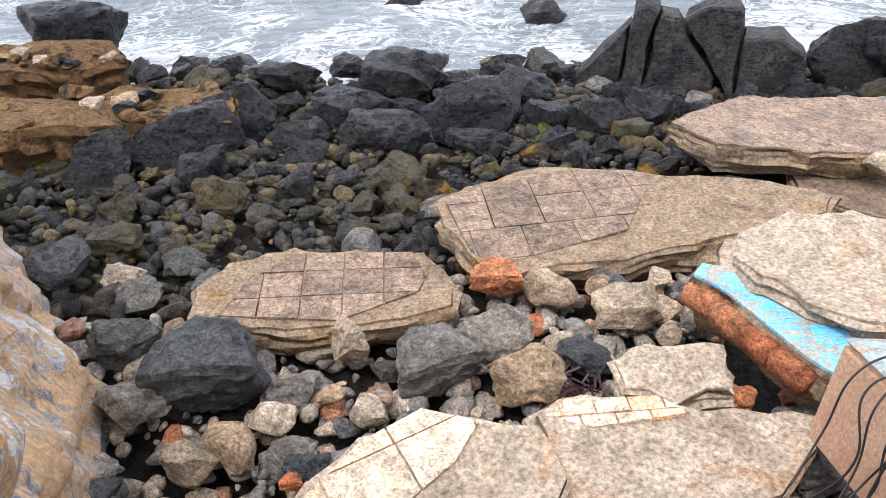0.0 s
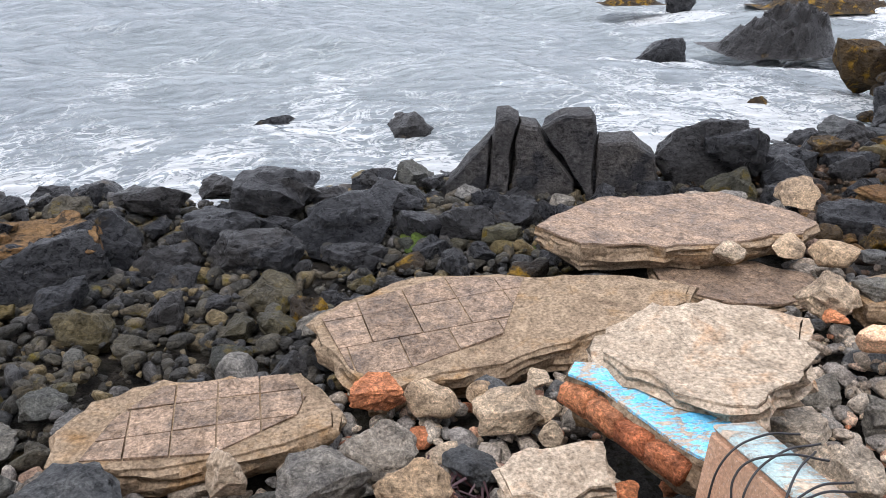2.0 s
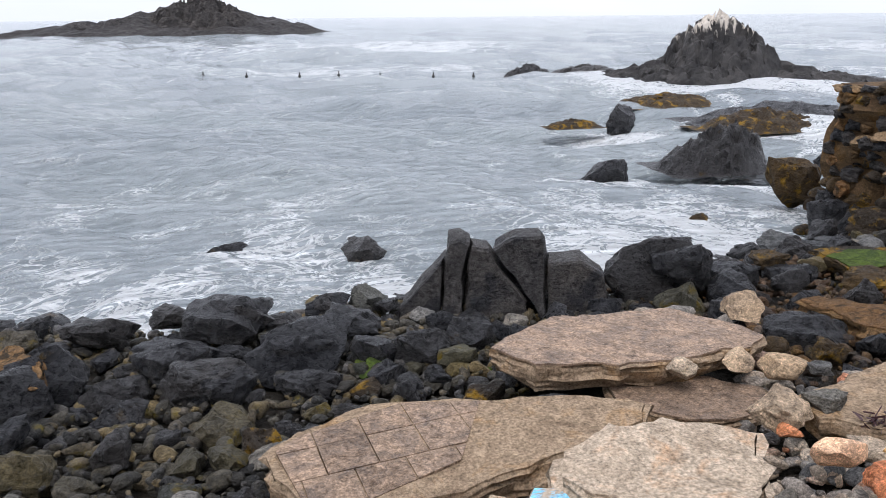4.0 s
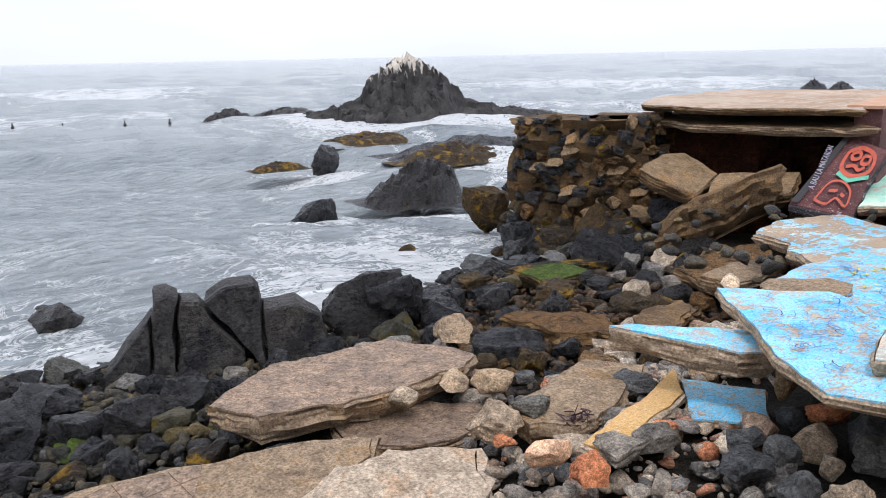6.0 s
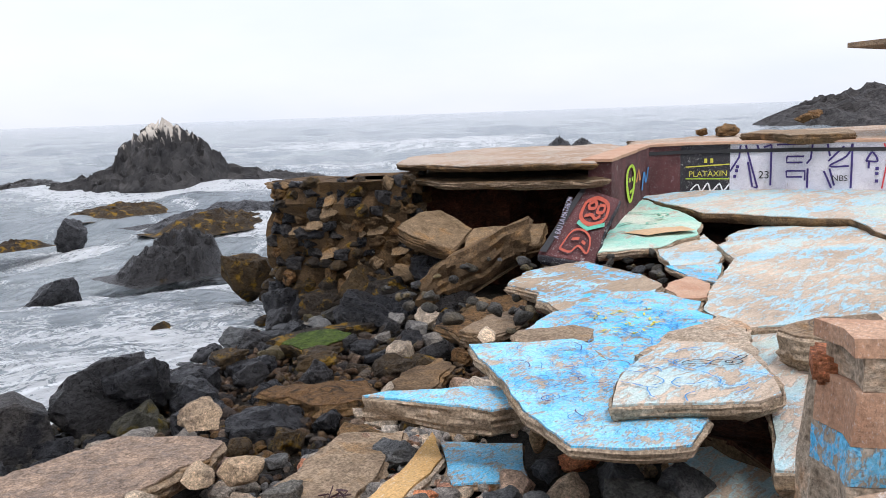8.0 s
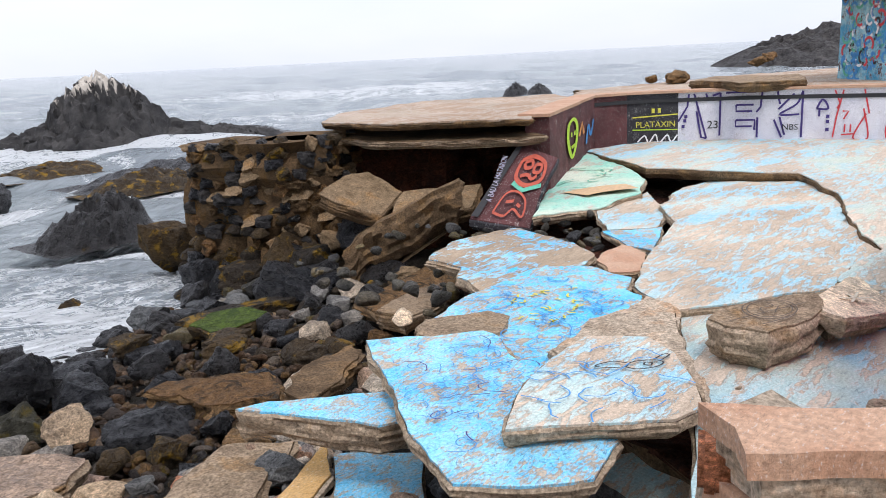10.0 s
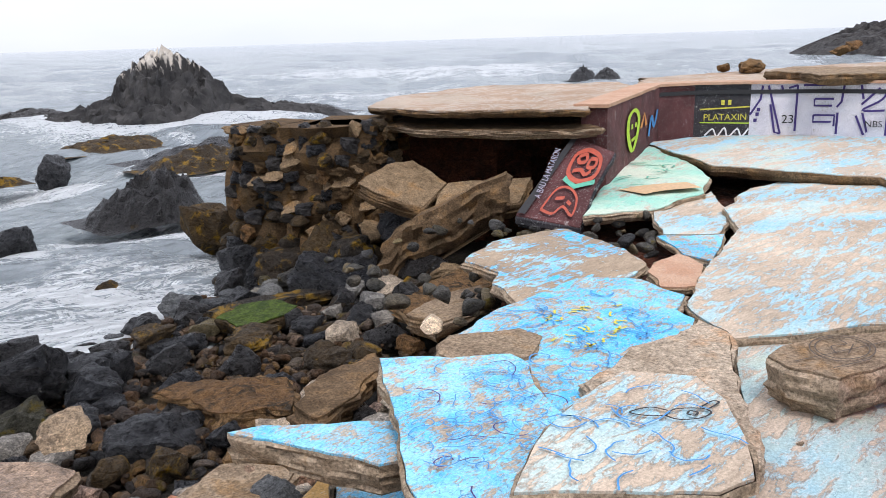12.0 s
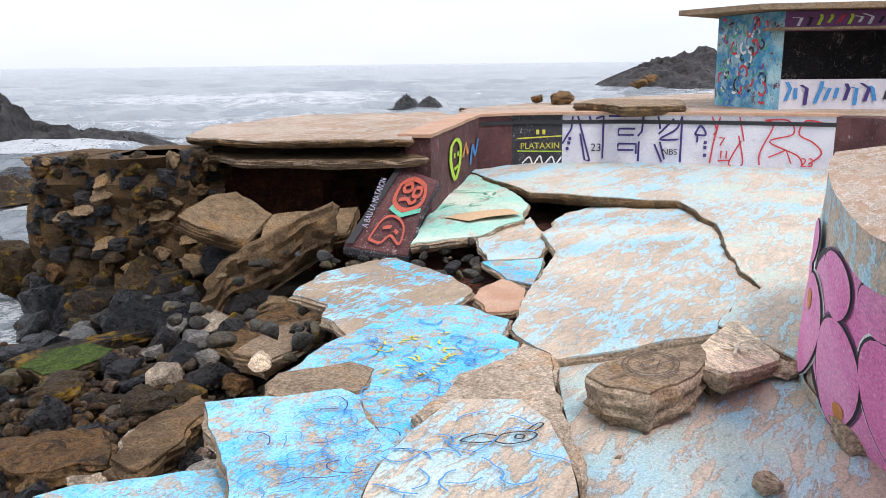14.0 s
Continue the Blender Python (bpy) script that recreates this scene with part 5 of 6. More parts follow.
for x, y, z, w, h in [(-0.64, 4.24, -2.35, 0.27, 0.35)]:
    rock(x, y, z, w, w * 1.5, PALE, "concrete_block", "upright pale concrete block with a brick-red side", "hull", depth=w * 0.8)

# rocks on the slope below the stone wall and in the hollow
for x, y, z, w, h in [(12.55, 16.88, -3.3, 1.52, 1.24), (12.72, 12.79, -3.3, 1.51, 1.27), (14.15, 13.33, -3.3, 1.38, 1.3), (18.42, 16.31, -3.3, 1.44, 0.86), (12.58, 12.12, -3.3, 1.45, 0.87), (12.05, 13.4, -3.3, 1.4, 0.82), (11.7, 13.69, -3.3, 1.17, 0.75), (13.34, 11.13, -3.3, 0.89, 0.75), (15.7, 16.76, -3.3, 1.06, 0.92), (11.59, 14.31, -3.3, 0.85, 0.84)]:
    rock(x, y, z, w, h * 1.1, BASALT if w < 1.2 else WEED, "boulder", "dark weed-streaked rock at the foot of the sea wall", seed=2)

# ---- scattered shingle ----
BLOCKED = []
for ob in list(scene.objects):
    if ob.type == "EMPTY" and ("slab" in ob.name or "floor" in ob.name or "beam" in ob.name or "foundation" in ob.name):
        if ob.name in RIMS:
            BLOCKED.append(([(p.x * 0.93 + ob.location.x, p.y * 0.93 + ob.location.y) for p in RIMS[ob.name]], ob.location.z))


def free(x, y, size):
    return not any(inside(p, x, y) for p, _ in BLOCKED)


def zone_mat(x, y, rnd):
    k = rnd.random()
    if y > shore_line(x) - 2.4:
        return BASALT if k < 0.62 else ALGAE if k < 0.93 else GREY
    if x < 3.6 and y > 6.9:
        return BASALT if k < 0.45 else ALGAE if k < 0.85 else WEED
    if x < 1 and y > 5.6:
        return ALGAE if k < 0.6 else GREY if k < 0.85 else BASALT
    if x < -1.6:
        return GREY if k < 0.6 else BASALT if k < 0.75 else MIXED
    if x > 5 and y > 6.2:
        return WEED if k < 0.35 else BASALT if k < 0.6 else CONGLOM if k < 0.78 else MIXED
    return MIXED if k < 0.7 else GREY if k < 0.85 else TAN


rnd = random.Random(77)
placed = []


def try_place(x, y, r):
    for px, py, pr in placed:
        if (px - x) ** 2 + (py - y) ** 2 < ((pr + r) * 0.8) ** 2:
            return False
    return True


for ob in scene.objects:
    if ob.type == "MESH" and not ob.parent and ob.name.startswith(("boulder", "stone")) and ob.name[:10] != "stone_wall":
        placed.append((ob.location.x, ob.location.y, ob.scale.x * 0.5))
for lo, hi, tries, cap in ((0.34, 0.66, 3000, 210), (0.2, 0.34, 3600, 90)):
    got = 0
    for _ in range(tries):
        x, y = rnd.uniform(-5, 12.2), rnd.uniform(1.6, 13.2)
        if y > shore_line(x) + 0.7 or (x > 7.5 and y < 5.5) or (y < 2.2 and x > 2):
            continue
        w = rnd.uniform(lo, hi) * (1.25 if y > 8 else 1)
        if not free(x, y, w) or not try_place(x, y, w * 0.5):
            continue
        placed.append((x, y, w * 0.5))
        mat = zone_mat(x, y, rnd)
        h = w * rnd.uniform(0.55, 0.8)
        rock(x, y, beach_height(x, y) - 0.22 * h, w, h, mat, "stone", "loose shore stone lying among the shingle", rnd.choice(["hull", "hull", "round"]), seed=rnd.randrange(999), turn=rnd.uniform(0, 6.28), tip=rnd.uniform(-15, 15), group="loose shore stones")
        got += 1
        if got >= cap:
            break


def pebble_material(name, stops, rough, stain=None):
    m = rock_material(name, stops, rough, stain, 0.58)
    t = m.node_tree
    info = [n for n in t.nodes if n.type == "OBJECT_INFO"][0]
    geo = t.nodes.new("ShaderNodeNewGeometry")
    for link in list(info.outputs["Random"].links):
        t.links.new(geo.outputs["Random Per Island"], link.to_socket)
    return m


PEB_LIGHT = pebble_material("mixed_pebbles", [(0, (0.13, 0.14, 0.15)), (0.2, (0.32, 0.3, 0.28)), (0.42, (0.55, 0.45, 0.34)), (0.6, (0.22, 0.225, 0.225)), (0.78, (0.66, 0.58, 0.48)), (0.9, (0.5, 0.2, 0.1)), (1, (0.3, 0.29, 0.28))], 0.8)
PEB_DARK = pebble_material("dark_pebbles", [(0, (0.02, 0.022, 0.025)), (0.35, (0.07, 0.066, 0.052)), (0.55, (0.03, 0.032, 0.033)), (0.75, (0.17, 0.135, 0.07)), (0.88, (0.05, 0.052, 0.055)), (1, (0.1, 0.1, 0.1))], 0.45, (0.13, 0.1, 0.015))
unit = []
for k in range(6):
    bm = bmesh.new()
    bmesh.ops.create_icosphere(bm, subdivisions=2, radius=0.5)
    rk = random.Random(k)
    cuts = [(Vector((rk.gauss(0, 1), rk.gauss(0, 1), rk.gauss(0, 1))).normalized(), rk.uniform(0.24, 0.38)) for _ in range(8)]
    for v in bm.verts:
        for d, c in cuts:
            over = v.co.dot(d) - c
            if over > 0:
                v.co -= d * over
    bm.verts.index_update()
    unit.append((np.array([v.co[:] for v in bm.verts]), [[v.index for v in f.verts] for f in bm.faces]))
    bm.free()


def pebbles(name, label, mat, spots):
    vs, fs, base = [], [], 0
    for x, y, z, w, seed in spots:
        rk = random.Random(seed)
        co, faces = unit[rk.randrange(6)]
        m = np.array(Euler((rk.uniform(-0.4, 0.4), rk.uniform(-0.4, 0.4), rk.uniform(0, 6.28))).to_matrix())
        q = (co * np.array([w, w * rk.uniform(0.6, 0.95), w * rk.uniform(0.45, 0.75)])) @ m.T + np.array([x, y, z])
        vs += q.tolist()
        fs += [[i + base for i in f] for f in faces]
        base += len(co)
    me = bpy.data.meshes.new(name)
    me.from_pydata(vs, [], fs)
    me.polygons.foreach_set("use_smooth", [True] * len(fs))
    me.materials.append(mat)
    tagged(new(name, me), label, "pebbles", kind="stuff")


light_spots, dark_spots, brown_spots = [], [], []
for i in range(19000):
    x, y = rnd.uniform(-5, 12.5), rnd.uniform(1.4, 13.2)
    if y > shore_line(x) + 0.4 or (x > 7.8 and y < 5.0):
        continue
    w = rnd.choice([0.06, 0.08, 0.1, 0.13, 0.17, 0.22, 0.3])
    if not free(x, y, w) and rnd.random() < 0.93:
        continue
    if not free(x, y, w):
        continue
    if x > 10.6 and y > 7:
        continue
    spot = (x, y, beach_height(x, y) + rnd.uniform(-0.05, 0.07), w, i)
    (brown_spots if x > 5.3 and y > 6.6 and x < 10.6 else dark_spots if y > 7.2 or (x < 1 and y > 5.6) or (x < -1.6 and y > 4.9) else light_spots).append(spot)
pebbles("pebbles", "mixed grey, tan and brick-red pebbles between the slabs", PEB_LIGHT, light_spots[:4600])
PEB_BROWN = pebble_material("brown_pebbles", [(0, (0.015, 0.015, 0.016)), (0.3, (0.08, 0.042, 0.017)), (0.55, (0.03, 0.03, 0.031)), (0.7, (0.12, 0.067, 0.022)), (0.85, (0.06, 0.056, 0.05)), (1, (0.16, 0.11, 0.075))], 0.7, (0.1, 0.07, 0.01))
pebbles("pebbles", "rust-brown and dark weedy pebbles below the pool", PEB_BROWN, brown_spots[:1800])
pebbles("pebbles", "dark wet olive-stained pebbles near the water", PEB_DARK, dark_spots[:4300])

# rubble in the cracks of the pool
crack_spots = []
for i in range(260):
    x, y = rnd.uniform(9.5, 16.5), rnd.uniform(4.5, 9.8)
    if free(x, y, 0.2):
        crack_spots.append((x, y, -1.75 + rnd.uniform(0, 0.3), rnd.uniform(0.12, 0.4), i + 5000))
pebbles("rubble", "brown concrete rubble in the cracks of the pool", PEB_DARK, crack_spots)


# ---- near walls ----
def loft(lower, upper, mat, name, parent, rows=8, rough=0.04, seed=1, cap_mat=None, closed=False, smooth=True):
    bm = bmesh.new()
    grid = []
    for j in range(rows + 1):
        k = j / rows
        line = []
        for a, b in zip(lower, upper):
            p = Vector(a).lerp(Vector(b), k)
            p += Vector((n3(p, 1.5, seed), n3(p, 1.5, seed + 3), 0)) * rough
            p += Vector((n3(p, 7, seed), n3(p, 7, seed + 3), 0)) * rough * 0.25
            line.append(bm.verts.new(p - parent.location))
        grid.append(line)
    n = len(lower)
    for a, b in zip(grid, grid[1:]):
        for i in range(n if closed else n - 1):
            bm.faces.new((a[i], a[(i + 1) % n], b[(i + 1) % n], b[i]))
    if closed:
        bm.faces.new(grid[-1])
    return part(name, bm, mat, parent, smooth=smooth)


def dense(points, k=6):
    out = []
    for i in range(len(points) - 1):
        p0, p1, p2, p3 = [Vector(points[min(max(i + d, 0), len(points) - 1)]) for d in (-1, 0, 1, 2)]
        for j in range(k):
            s = j / k
            out.append(0.5 * ((2 * p1) + (p2 - p0) * s + (2 * p0 - 5 * p1 + 4 * p2 - p3) * s * s + (3 * p1 - p0 - 3 * p2 + p3) * s ** 3))
    return out + [Vector(points[-1])]


PW_LOW = dense([(12.92, 1.43, -1.4), (11.28, 1.38, -1.4), (10.53, 1.26, -1.4), (9.82, 0.96, -1.4), (9.16, 0.54, -1.4), (8.38, -0.04, -1.4)])
PW_TOP = dense([(12.08, 1.3, 0.62), (10.96, 1.26, 0.62), (9.52, 1.1, 0.62), (8.26, 0.87, 0.62), (7.65, 0.68, 0.62), (7.15, 0.26, 0.62)])
planter = thing("planter_wall", PW_LOW[8], "curved concrete planter painted with a magenta mural, sandy top", "planter")
loft(PW_LOW, PW_TOP, FADED, "painted_face", planter, 10, 0.02)
rim_low = [Vector((p.x, p.y, p.z - 0.28)) + Vector((-0.03, 0.0, 0)) for p in PW_TOP]
loft([p + Vector((-0.02, 0, 0)) for p in rim_low], [p + Vector((-0.03, 0, 0)) for p in PW_TOP], FADED, "rim_band", planter, 3, 0.0)
back = [Vector((p.x + 2.5, p.y - 1.2, p.z)) for p in PW_TOP]
loft([p + Vector((-0.05, 0, 0)) for p in PW_TOP], back, TERRACE, "top_surface", planter, 6, 0.0)


def on_planter(u, v, lift=0.02):
    x = u * (len(PW_LOW) - 1)
    i = min(int(x), len(PW_LOW) - 2)
    low, top = PW_LOW[i].lerp(PW_LOW[i + 1], x - i), PW_TOP[i].lerp(PW_TOP[i + 1], x - i)
    d = PW_LOW[i + 1] - PW_LOW[i]
    out = d.cross(top - low).normalized()
    out = out if out.x < 0 else -out
    return low.lerp(top, v) + out * lift


def patch(cu, cv, ru, rv, mat, lift, name, skew=0.0):
    bm = bmesh.new()
    mid = bm.verts.new(on_planter(cu, cv, lift) - planter.location)
    prev = None
    for k in (0.35, 0.7, 1.0):
        ring = []
        for i in range(30):
            th = i / 30 * 6.2832
            v = cv + rv * k * math.sin(th)
            ring.append(bm.verts.new(on_planter(cu + ru * k * math.cos(th) * (1 + 0.25 * math.sin(th)) + skew * (v - cv), v, lift) - planter.location))
        for i in range(30):
            bm.faces.new((mid, ring[i], ring[(i + 1) % 30]) if prev is None else (prev[i], ring[i], ring[(i + 1) % 30], prev[(i + 1) % 30]))
        prev = ring
    return part(name, bm, mat, planter)


patch(0.72, 0.42, 0.34, 0.46, BLACK, 0.03, "mural_ground", -0.05)
patch(0.73, 0.43, 0.32, 0.44, PINK, 0.034, "mural_ground", -0.05)
for cu, cv, ru, rv, sk in ((0.4, 0.36, 0.1, 0.27, 0.1), (0.62, 0.33, 0.11, 0.27, 0.0), (0.84, 0.36, 0.1, 0.3, -0.1), (0.36, 0.74, 0.045, 0.1, 0.1), (0.34, 0.6, 0.03, 0.06, 0.0), (0.58, 0.72, 0.09, 0.13, 0.0), (0.8, 0.76, 0.08, 0.1, 0.0)):
    patch(cu, cv, ru * 1.16, rv * 1.07, WHITE if sk else PURPLE, 0.038, "mural_halo", sk)
    patch(cu, cv, ru * 1.09, rv * 1.04, BLACK, 0.044, "mural_outline", sk)
    patch(cu, cv, ru, rv, PINK, 0.05, "mural_shape", sk)
for cu, cv in ((0.4, 0.5), (0.65, 0.17), (0.86, 0.55)):
    patch(cu, cv, 0.024, 0.05, ORANGE, 0.056, "mural_spot")
patch(0.5, 0.045, 0.5, 0.05, FADED, 0.03, "blue_foot")

left_low = dense([(-1.65, 2.6, -2.5), (-2.02, 3.19, -2.5), (-2.73, 4.4, -2.5), (-3.91, 6.14, -2.5), (-4.82, 7.18, -2.5)], 24)
left_top = dense([(-1.05, 0.88, -0.5), (-1.44, 1.47, -0.5), (-1.84, 2.06, -0.5), (-2.33, 2.89, -0.5), (-2.59, 3.35, -0.5)], 24)
left_wall = thing("plaster_wall", left_low[8], "peeling plaster wall stub with blue graffiti traces", "wall")
loft(left_low, left_top, PLASTER, "plaster_face", left_wall, 60, 0.3, 5)
loft(left_top, [p + Vector((-0.6, -0.2, 0.0)) for p in left_top], PLASTER, "wall_top", left_wall, 3, 0.05, 6)
loft([p + Vector((-0.9, -0.3, 0.0)) for p in left_low], [p + Vector((-0.6, -0.2, 0.0)) for p in left_top], PLASTER, "back_face", left_wall, 4, 0.05, 7)

near_wall = thing("parapet_stub", (4.25, 1.0, -1.3), "broken parapet wall with terracotta coping and blue painted foot", "wall")
ring = [Vector(p) for p in [(4.23, 1.07, 0), (4.47, 0.62, 0)]]
ring += [ring[1] + Vector((0.5, -0.5, 0)), ring[1] + Vector((0.2, -0.55, 0)), ring[1] + Vector((-0.2, -0.22, 0)), ring[0] + Vector((-0.22, -0.16, 0))]
ring = resample([(p.x, p.y, 0) for p in ring], 0.1, 0.05, 3)
for z0, z1, mt, nm, k in ((-1.5, -0.2, PALE, "concrete_base", 0.99), (-0.2, -0.03, BRIGHT, "blue_base", 1.0), (-0.03, 0.2, TERRACOTTA, "rendered_face", 0.99), (0.2, 0.34, PALE, "mortar_bed", 0.94), (0.34, 0.42, TERRACOTTA, "coping", 1.02)):
    c = sum(ring, Vector()) / len(ring)
    lo_r = [c + (p - c) * k + Vector((0, 0, z0)) for p in ring]
    hi_r = [c + (p - c) * k + Vector((0, 0, z1 - 0.003)) for p in ring]
    loft(lo_r, hi_r, mt, nm, near_wall, 5, 0.03, 3, None, True, False)
foot = resample([(4.05, 1.0, 0), (4.45, 1.25, 0), (5.1, 1.15, 0), (5.1, 0.6, 0), (4.25, 0.65, 0)], 0.1, 0.08, 6)
cf = sum(foot, Vector()) / len(foot)
loft([p + Vector((0, 0, -1.6)) for p in foot], [cf + (p - cf) * 0.82 + Vector((0, 0, 0.1 + 0.12 * n3(p, 3))) for p in foot], PALE, "broken_core", near_wall, 12, 0.16, 9, None, True)
bm = bmesh.new()
block(bm, pose(4.32 - 4.25, 1.06 - 1.0, 0.2 + 1.3, 0, 0, 20), (0.26, 0.12, 0.12), 0.02)
part("brick", bm, BRICKRED, near_wall)

slab("walkway", [(-7, -6, -0.06), (4.1, -6, -0.06), (4.1, 0.5, -0.06), (3.4, 0.95, -0.06), (0.5, 0.78, -0.06), (-2, 0.7, -0.06), (-7, 0.6, -0.06)], 0.4, TERRACE, CONCRETE, "sandy concrete walkway along the broken sea wall", "walkway", 0.3, 0.05, 71, 0.01, 0.05, 0.02, "", "structure")
slab("retaining_wall", [(-7, -5.5, -0.5), (4.0, -5.5, -0.5), (3.9, 0.3, -0.5), (3.2, 0.65, -0.5), (-7, 0.4, -0.5)], 3.0, CONCRETE, CONCRETE, "rough concrete foot of the walkway", "wall", 0.4, 0.1, 72, 0.02, 0.1, 0.05, "", "structure")

# ---- building on the terrace ----
hut = thing("beach_building", (27.5, 4.4, 0.22), "derelict flat-roofed concrete building covered in graffiti", "building")
C0, C1, C2 = [Vector(p) for p in [(29.37, 6.26, 0.22), (27.33, 4.4, 0.22), (28.57, 1.31, 0.22)]]
C3 = C1 + (C2 - C1) * 2.6
ZT, ZS, ZL = 1.53 + 0.885 * 1.45, 1.53 - 0.885 * 0.62, 1.53 + 0.885 * 0.86
base_z = C1.z


def wall_piece(a, b, z0, z1, mat, name, thick=0.3):
    bm = strip_wall([(a.x, a.y), (b.x, b.y)], z0, z1, -thick, 3, 0.4, 0.01)
    for v in bm.verts:
        v.co -= hut.location
    return part(name, bm, mat, hut)


def along(k):
    return C1 + (C3 - C1) * k


wall_piece(C0, C1, base_z - 0.3, ZT, TEALWALL, "side_wall", -0.3)
wall_piece(along(0), along(0.04), base_z - 0.3, ZT, TEALWALL, "pillar", -0.3)
wall_piece(along(0.04), along(1), base_z - 0.3, ZS, WHITEWASH, "parapet", -0.3)
wall_piece(along(0.04), along(1), ZL, ZT, PURPLE, "lintel", -0.3)
wall_piece(along(0.44), along(0.48), ZS + 0.004, ZL - 0.004, LIME, "pillar", -0.28)
wall_piece(along(0.48), along(1), ZS + 0.004, ZL - 0.004, TEALWALL, "infill_wall", -0.2)
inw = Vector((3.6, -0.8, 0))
# black on the back wall puts the dimness of the room into its colour
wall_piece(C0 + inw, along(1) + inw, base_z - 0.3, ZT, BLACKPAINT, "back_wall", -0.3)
bm = bmesh.new()
corners = [C0 + Vector((-1.3, 0.9, 0)), C1 + Vector((-0.9, 0.2, 0)), along(1) + Vector((-0.9, -0.2, 0)), along(1) + inw + Vector((0.5, 0, 0)), C0 + inw + Vector((0.3, 0.6, 0))]
tops = [bm.verts.new(Vector((c.x, c.y, ZT + 0.17)) - hut.location) for c in corners]
lows = [bm.verts.new(Vector((c.x, c.y, ZT + 0.02)) - hut.location) for c in corners]
bm.faces.new(tops)
bm.faces.new(lows[::-1])
for i in range(5):
    bm.faces.new((tops[i], lows[i], lows[(i + 1) % 5], tops[(i + 1) % 5]))
part("roof", bm, CONCRETE, hut, smooth=False)
bm = bmesh.new()
block(bm, Matrix.Translation(along(0.25) + Vector((-0.15, -0.05, 0)) - hut.location + Vector((0, 0, ZL + 0.05 - base_z))) @ Matrix.Rotation(math.atan2(C3.y - C1.y, C3.x - C1.x), 4, "Z"), ((C3 - C1).length * 0.55, 0.5, 0.07))
part("canopy_ledge", bm, CONCRETE, hut)

# rubble pile and flat slabs on the terrace
for x, y, z, w, h in [(28.289433276410413, 10.899862345650183, 0.1774783154644759, 1.0, 0.45), (28.377933276410413, 11.855662345650183, 0.1774783154644759, 0.5, 0.3), (28.581483276410413, 11.227312345650182, 0.1774783154644759, 0.5, 0.35), (50.25513327641041, 14.422162345650182, 0.1774783154644759, 1.1, 0.6), (42.63528327641041, 12.749512345650183, 0.1774783154644759, 1.0, 0.5)]:
    rock(x, y, z, w, h, CONGLOM, "rubble_stone", "sandy rubble stone heaped on the terrace", "hull", seed=4)
slab("terrace_slab", [(24.87, 9.17, 0.4), (27.43, 9.33, 0.4), (27.71, 6.95, 0.4), (24.61, 6.0, 0.4), (23.32, 7.25, 0.4)], 0.25, CONCRETE, BROWNCON, "flat slab of broken paving lying on the terrace", "slab", 0.15, 0.1, 75, 0.04, 0.08)


# ---- graffiti on the pool wall ----
def smooth_line(points, k=5):
    if len(points) < 4:
        return points
    out = []
    for i in range(len(points) - 1):
        p0, p1, p2, p3 = [points[min(max(i + d, 0), len(points) - 1)] for d in (-1, 0, 1, 2)]
        for j in range(k):
            s = j / k
            out.append(tuple(0.5 * (2 * b + (c - a) * s + (2 * a - 5 * b + 4 * c - d) * s * s + (3 * b - a - 3 * c + d) * s ** 3) for a, b, c, d in zip(p0, p1, p2, p3)))
    return out + [points[-1]]


def ribbon(points, width, mat, parent, place, name="stroke"):
    """A flat brush stroke laid on a wall; place(u, v) gives the world point."""
    bm = bmesh.new()
    pairs = []
    points = smooth_line(points)
    for i, p in enumerate(points):
        a, b = points[max(i - 1, 0)], points[min(i + 1, len(points) - 1)]
        d = Vector((b[0] - a[0], b[1] - a[1])).normalized()
        nr = Vector((-d.y, d.x)) * width / 2
        pairs.append([bm.verts.new(place(p[0] + s * nr.x, p[1] + s * nr.y) - Vector(parent.location)) for s in (-1, 1)])
    for a, b in zip(pairs, pairs[1:]):
        bm.faces.new((a[0], a[1], b[1], b[0]))
    return part(name, bm, mat, parent)


WP = [Vector(p) for p in [BEND] + WALLPATH[4:]]
WLEN = [0]
for a, b in zip(WP, WP[1:]):
    WLEN.append(WLEN[-1] + (b - a).length)


def on_wall(u, v):
    s = u / 100 * WLEN[-1]
    i = max(k for k in range(len(WP) - 1) if WLEN[k] <= max(s, 0))
    q = WP[i].lerp(WP[i + 1], (s - WLEN[i]) / (WLEN[i + 1] - WLEN[i]))
    return Vector((q.x - 0.022, q.y - 0.01, WB + 0.08 + (WT - WB - 0.12) * v / 19))


for pts in ([(4, 19), (3.5, 14), (0, 8)], [(6, 19), (11, 1)], [(7, 12), (9, 1.5), (11, 1)], [(10.5, 19), (11.5, 16)], [(16, 19), (16, 2)], [(16, 19), (13, 18)], [(22, 14), (28.5, 14)], [(22, 14), (22, 11.5), (28, 11.5)], [(22, 8), (29, 8), (29, 4)], [(22, 8), (22, 5.5), (28, 5.5)], [(31.5, 19), (31, 13), (29.5, 11)], [(30, 9), (30, 1)], [(37, 19), (38, 14)], [(46, 19), (44, 14), (38, 10), (45, 10)], [(43, 18), (37.5, 12)], [(36, 8), (39, 1)], [(38, 9), (40, 2)], [(46, 19), (46, 1)], [(51, 12), (53, 15.5), (55, 12), (51, 12)], [(52, 12), (52, 9)], [(18, 19), (29, 19)]):
    ribbon(pts, 0.75, INK, wall, on_wall)
